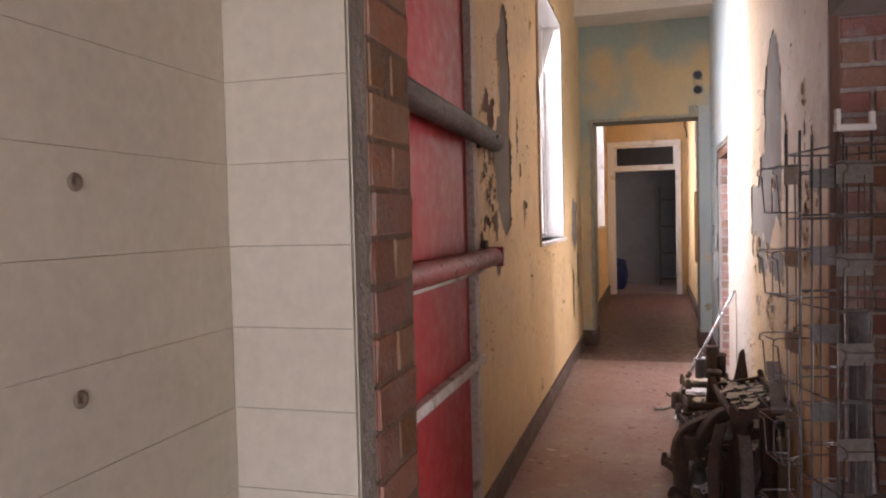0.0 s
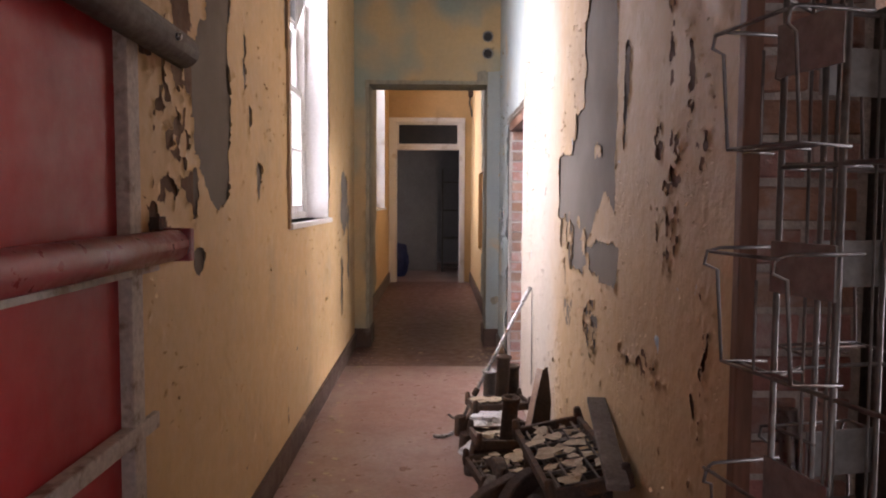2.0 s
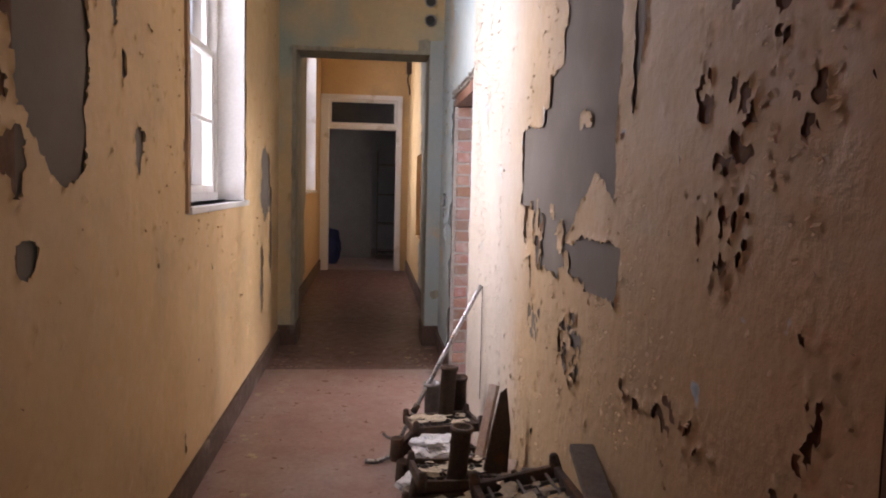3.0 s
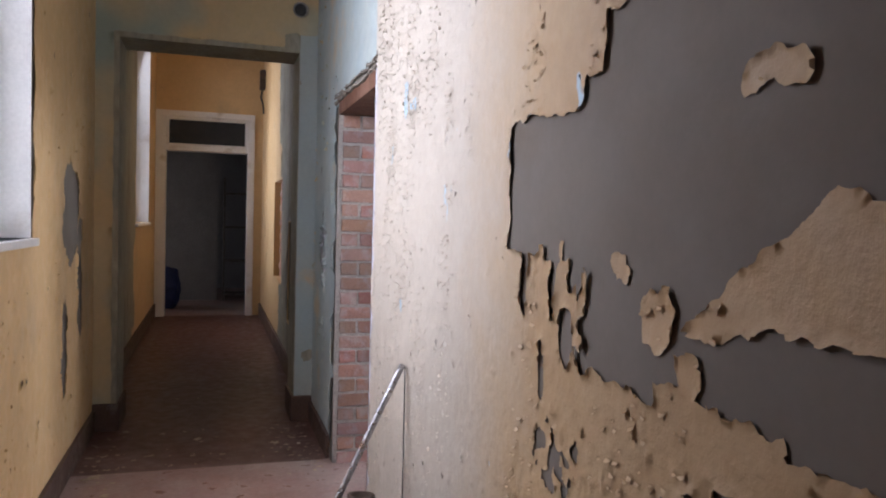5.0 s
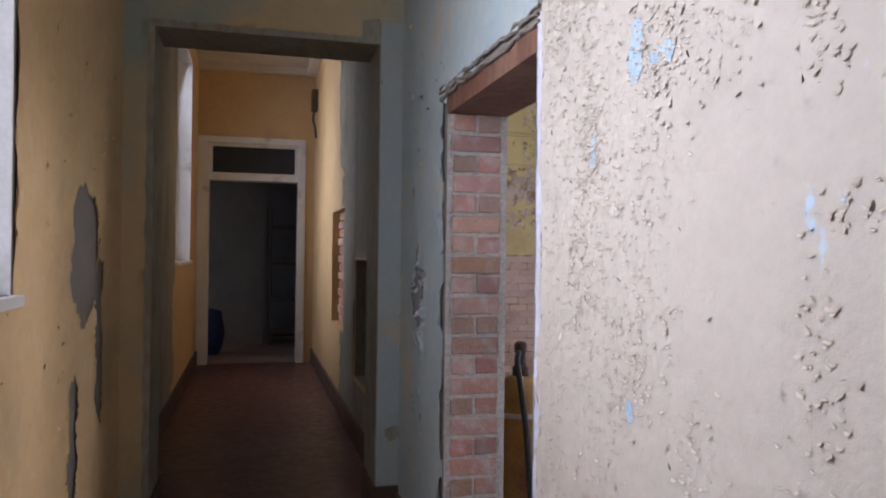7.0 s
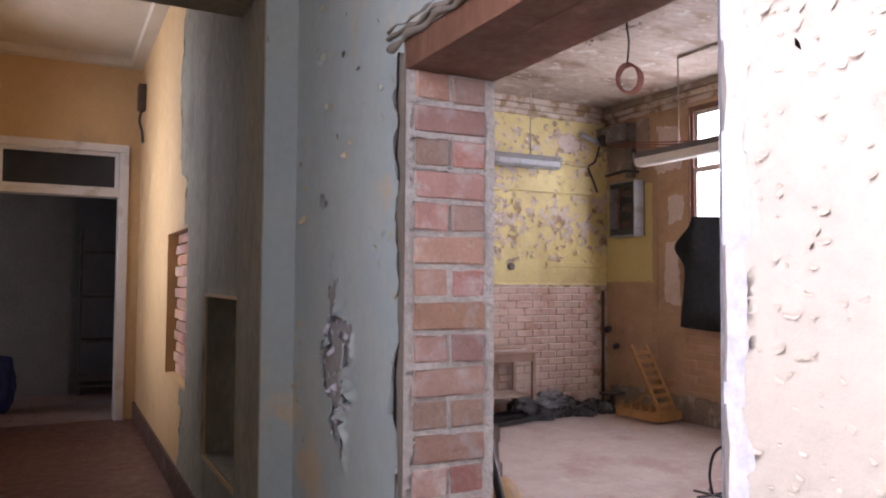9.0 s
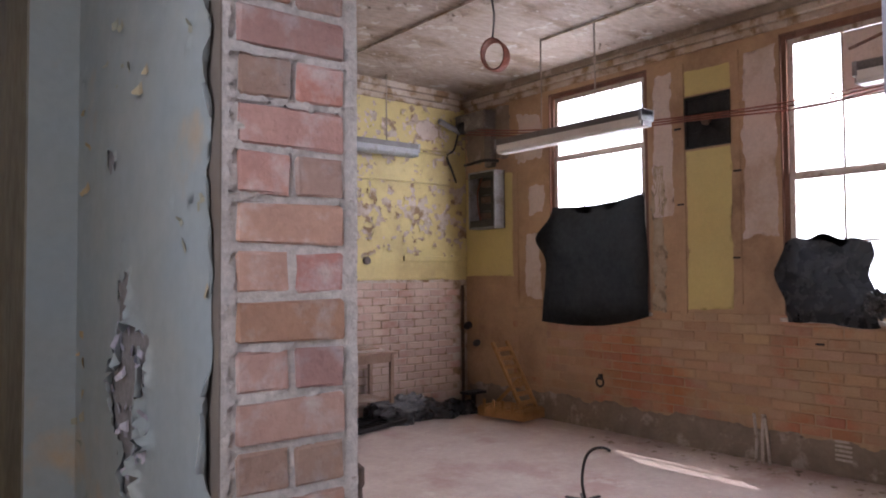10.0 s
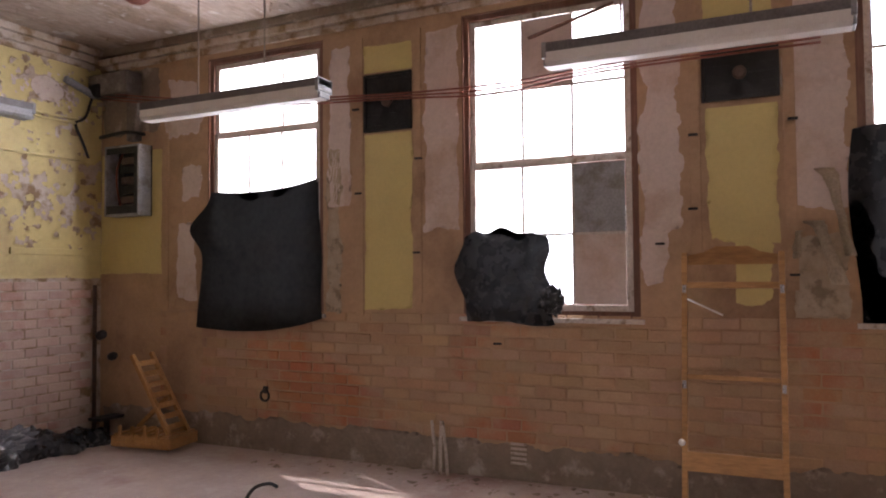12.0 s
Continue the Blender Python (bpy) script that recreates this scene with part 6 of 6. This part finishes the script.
gas = thing("gas_cylinder", "scuffed yellow gas cylinder standing behind the doorway", "gas cylinder", at=(1.18, 8.42, 0))
part("body", lathe([(0.115, 0), (0.13, 0.03), (0.132, 0.72), (0.128, 0.79), (0.11, 0.85), (0.08, 0.89), (0.045, 0.91)], 32), M_CYL, gas)
part("band", lathe([(0.1335, 0.715), (0.1345, 0.72), (0.1345, 0.735), (0.1335, 0.74)], 32), M_OLDWHITE, gas)
part("neck", lathe([(0.04, 0.91), (0.04, 0.95), (0.03, 0.96), (0.026, 1.02), (0.032, 1.03), (0.032, 1.07), (0.02, 1.08)], 16), M_RUST, gas)
part("hose", tube(bent([(-0.02, -0.03, 1.03), (-0.05, -0.09, 0.99), (-0.05, -0.15, 0.86), (-0.02, -0.16, 0.6), (0.0, -0.165, 0.2), (-0.05, -0.2, 0.02)]), 0.015, 8), M_CABLEBLACK, gas, "black rubber hose")
bucket = thing("black_bucket", "black plastic bin standing beside the gas cylinder", "bin", at=(1.44, 8.58, 0))
part("body", lathe([(0.10, 0), (0.13, 0.58), (0.138, 0.58), (0.138, 0.62), (0.128, 0.62), (0.10, 0.05)], 24), M_BLACKPLASTIC, bucket)

stubs = thing("cut_pipes", "three cut pale pipe stubs rising at the wall foot", "pipes")
for k, (dy, lean) in enumerate(((-0.06, 0.05), (0.0, 0.0), (0.06, 0.02))):
    part("pipe", tube([(6.08, 9.95 + dy, 0.0), (6.08, 9.95 + dy * 0.8, 0.18), (6.10, 9.95 + dy + lean, 0.40)], 0.013, 8), M_OLDWHITE, stubs)
ring = thing("iron_ring", "black iron hook ring on the lower wall", "ring")
part("ring", tube([(W - 0.03, 11.68 + 0.045 * math.cos(a), 0.48 + 0.045 * math.sin(a)) for a in [6.283 * q / 16 for q in range(16)]], 0.011, 6, True), M_BLACK, ring)
part("plate", boxes(((W - 0.03, 11.66, 0.50), (W - 0.005, 11.70, 0.56)), bevel=0.003), M_BLACK, ring)
vent = thing("air_grate", "small pale air grate low in the wall", "grate")
for k in range(5):
    part("slat", boxes(((W - 0.03, 9.28, 0.12 + 0.035 * k), (W - 0.016, 9.40, 0.135 + 0.035 * k))), M_OLDWHITE, vent)
head_bars = thing("window_stay", "dark broken timber across the window head", "timber")
part("bar", tube([(W + 0.04, 8.6, 3.46), (W + 0.05, 9.25, 3.30)], 0.014, 6), M_BROWNWOOD, head_bars)

# ---- outside ----
structure("ground", boxes(((-300, -300, -0.5), (300, 300, -0.35))), M_GROUND, "pale yard outside", "ground")
house = thing("brick_building", "red brick building across the yard with white windows", "building")
part("wall", boxes(((16.0, 6.0, -0.35), (22.0, 30.0, 5.4))), M_OUTBRICK, house)
part("roof", boxes(((15.7, 5.7, 5.4), (22.3, 30.3, 5.7))), M_SLATE, house)
for y in (10.0, 13.0, 16.0, 19.0, 22.0):
    w = part("window", boxes(((15.95, y, 0.9), (16.0, y + 1.2, 2.9))), M_WHITE, house)
    part("pane", boxes(((15.94, y + 0.1, 1.0), (15.95, y + 0.55, 2.8)), ((15.94, y + 0.65, 1.0), (15.95, y + 1.1, 2.8))), M_DARKGLASS, w)

# ---- bricks and blocks ----
def brick_mesh(name, sx, sy, sz, material, seed, wobble=0.003):
    rnd = random.Random(seed)
    bm = bmesh.new()
    add_box(bm, (-sx / 2, -sy / 2, -sz / 2), (sx / 2, sy / 2, sz / 2))
    bmesh.ops.bevel(bm, geom=bm.edges[:], offset=0.004, segments=1, affect="EDGES")
    for v in bm.verts:
        v.co += Vector((rnd.uniform(-1, 1), rnd.uniform(-1, 1), rnd.uniform(-1, 1))) * wobble
    return mesh_of(name, bm, material)


def lay(meshes, parent, place, rz=0.0):
    ob = new("brick", random.choice(meshes))
    ob.parent = parent
    ob.matrix_basis = pose(*place, random.uniform(-0.5, 0.5), random.uniform(-0.6, 0.6), rz + random.uniform(-0.6, 0.6))
    return ob


random.seed(5)
COURSE = 0.0868


def jamb(parent, x0, x1, y, face, z0, z1, material, first=0, course=COURSE):
    """Brick courses on the end of a wall, from x0 to x1, on the plane y; face: -1 looks to -y."""
    width = x1 - x0
    full = [brick_mesh("brick", width - 0.012, 0.05, 0.074, material, 10 + k) for k in range(3)]
    half = [brick_mesh("brick", width / 2 - 0.012, 0.05, 0.074, material, 20 + k) for k in range(3)]
    z, n = z0 + course / 2, first
    while z < z1 - 0.03:
        proud = y + face * (random.uniform(-0.003, 0.005) - 0.0155)
        if n % 2:
            lay(full, parent, (x0 + width / 2, proud, z))
        else:
            lay(half, parent, (x0 + width * 0.25, proud, z))
            lay(half, parent, (x0 + width * 0.75, y + face * (random.uniform(-0.003, 0.005) - 0.0155), z))
        z, n = z + course, n + 1


skin("mortar_bed", "y", 8.07, -1, RIGHT, BACK_R, 0.0, 2.14, 0.02, lambda u, v: np.ones_like(u), M_MORTAR, wall_right, curl=0, base=0.0085)
jamb(wall_right, RIGHT + 0.022, BACK_R - 0.028, 8.066, -1, -0.015, 2.14, M_BRICK, 1, 0.09)
def smear(u, v):
    side = np.clip(1 - np.minimum(u - RIGHT, BACK_R - u) / 0.035, 0, 1)
    row = np.abs((v + 0.015) / 0.09 % 1.0 - 0.5)
    return (fbm(u, v * 1.6, 22, 81, 4) - 0.72 + 0.95 * side + 0.55 * np.clip((row - 0.36) / 0.12, 0, 1)) * 0.02


skin("mortar_smear", "y", 8.07, -1, RIGHT + 0.002, BACK_R - 0.004, 0.0, 2.13, 0.006, smear, M_MORTAR, wall_right, curl=0.003, rim=0.008, base=0.0165)
skin("mortar_bed", "y", 3.0, -1, RIGHT, BACK_R, 0.0, 2.3, 0.03, lambda u, v: np.ones_like(u), M_MORTAR, wall_right, curl=0, base=0.004)
jamb(wall_right, RIGHT + 0.03, BACK_R - 0.02, 2.995, -1, 0.0, 2.3, M_BRICK, 1, 0.092)


TALL = 0.103


def jamb_x(parent, x, y0, y1, z0, z1, material):
    """Brick courses on the end of the white wall, looking to +x."""
    width = y1 - y0
    full = [brick_mesh("brick", 0.05, width - 0.012, 0.089, material, 30 + k) for k in range(3)]
    half = [brick_mesh("brick", 0.05, width / 2 - 0.012, 0.089, material, 40 + k) for k in range(3)]
    z, n = z0 + TALL / 2, 0
    while z < z1:
        px = x - 0.024 + random.uniform(-0.002, 0.002)
        if n % 2:
            lay(full, parent, (px, y0 + width / 2, z))
        else:
            for q in (0.25, 0.75):
                lay(half, parent, (px, y0 + width * q, z))
        z, n = z + TALL, n + 1


skin("mortar_bed", "x", -0.522, 1, 1.335, 1.60, 0.0, 3.2, 0.02, lambda u, v: np.ones_like(u), M_MORTAR_DULL, wall_white, curl=0, base=0.0135)
jamb_x(wall_white, -0.506, 1.335, 1.598, 0.0, 3.2, M_BRICK_DULL)

# white painted blocks
BLOCK = 0.169
for k in range(19):
    z = 0.015 + k * BLOCK
    for y0, y1 in ((-1.2, -0.35), (-0.35, 0.5), (0.5, 1.264)):
        bm = bmesh.new()
        add_box(bm, (-0.83, y0, z + 0.0004), (-0.797 + random.uniform(-0.0008, 0.0008), y1, z + BLOCK - 0.0004), 0.0008)
        part("block", bm, M_WHITE_WALL, wall_white)
    bm = bmesh.new()
    add_box(bm, (-0.798, 1.265 + random.uniform(-0.0006, 0.0006), z + 0.0004), (-0.525, 1.295, z + BLOCK - 0.0004), 0.0008)
    part("block", bm, M_WHITE_WALL, wall_white)
skin("mortar_edge", "x", -0.525, 1, 1.267, 1.338, 0.0, 3.2, 0.02, lambda u, v: np.ones_like(u), M_MORTAR, wall_white, curl=0, base=0.012)

# bricks of the work room walls
long_x = [brick_mesh("brick", 0.03, 0.222, 0.074, M_WALLBRICK, 50 + k) for k in range(4)]
for k in range(11):
    z = 0.27 + COURSE * (k + 0.5)
    for j in range(27):
        y = 6.75 + 0.234 * j + (0.117 if k % 2 else 0)
        if y < 12.9:
            lay(long_x, wall_window, (W + 0.008 + random.uniform(-0.002, 0.003), y, z))
long_y = [brick_mesh("brick", 0.222, 0.03, 0.074, M_PINKBRICK, 60 + k, 0.002) for k in range(4)]
for k in range(17):
    z = 0.02 + COURSE * (k + 0.5)
    for j in range(15):
        x = 2.55 + 0.234 * j + (0.117 if k % 2 else 0)
        if x < 6.1:
            lay(long_y, wall_yellow, (x, 13.76 + 0.009 + random.uniform(-0.002, 0.002), z))
small = [brick_mesh("brick", 0.04, 0.222, 0.074, M_BRICK_DULL, 70 + k) for k in range(3)]
for k in range(13):
    for j in range(5):
        y = 11.82 + 0.234 * j - (0.117 if k % 2 else 0)
        if 11.75 < y < 12.72:
            lay(small, wall_far_right, (0.765, y, 0.8 + COURSE * (k + 0.5)))
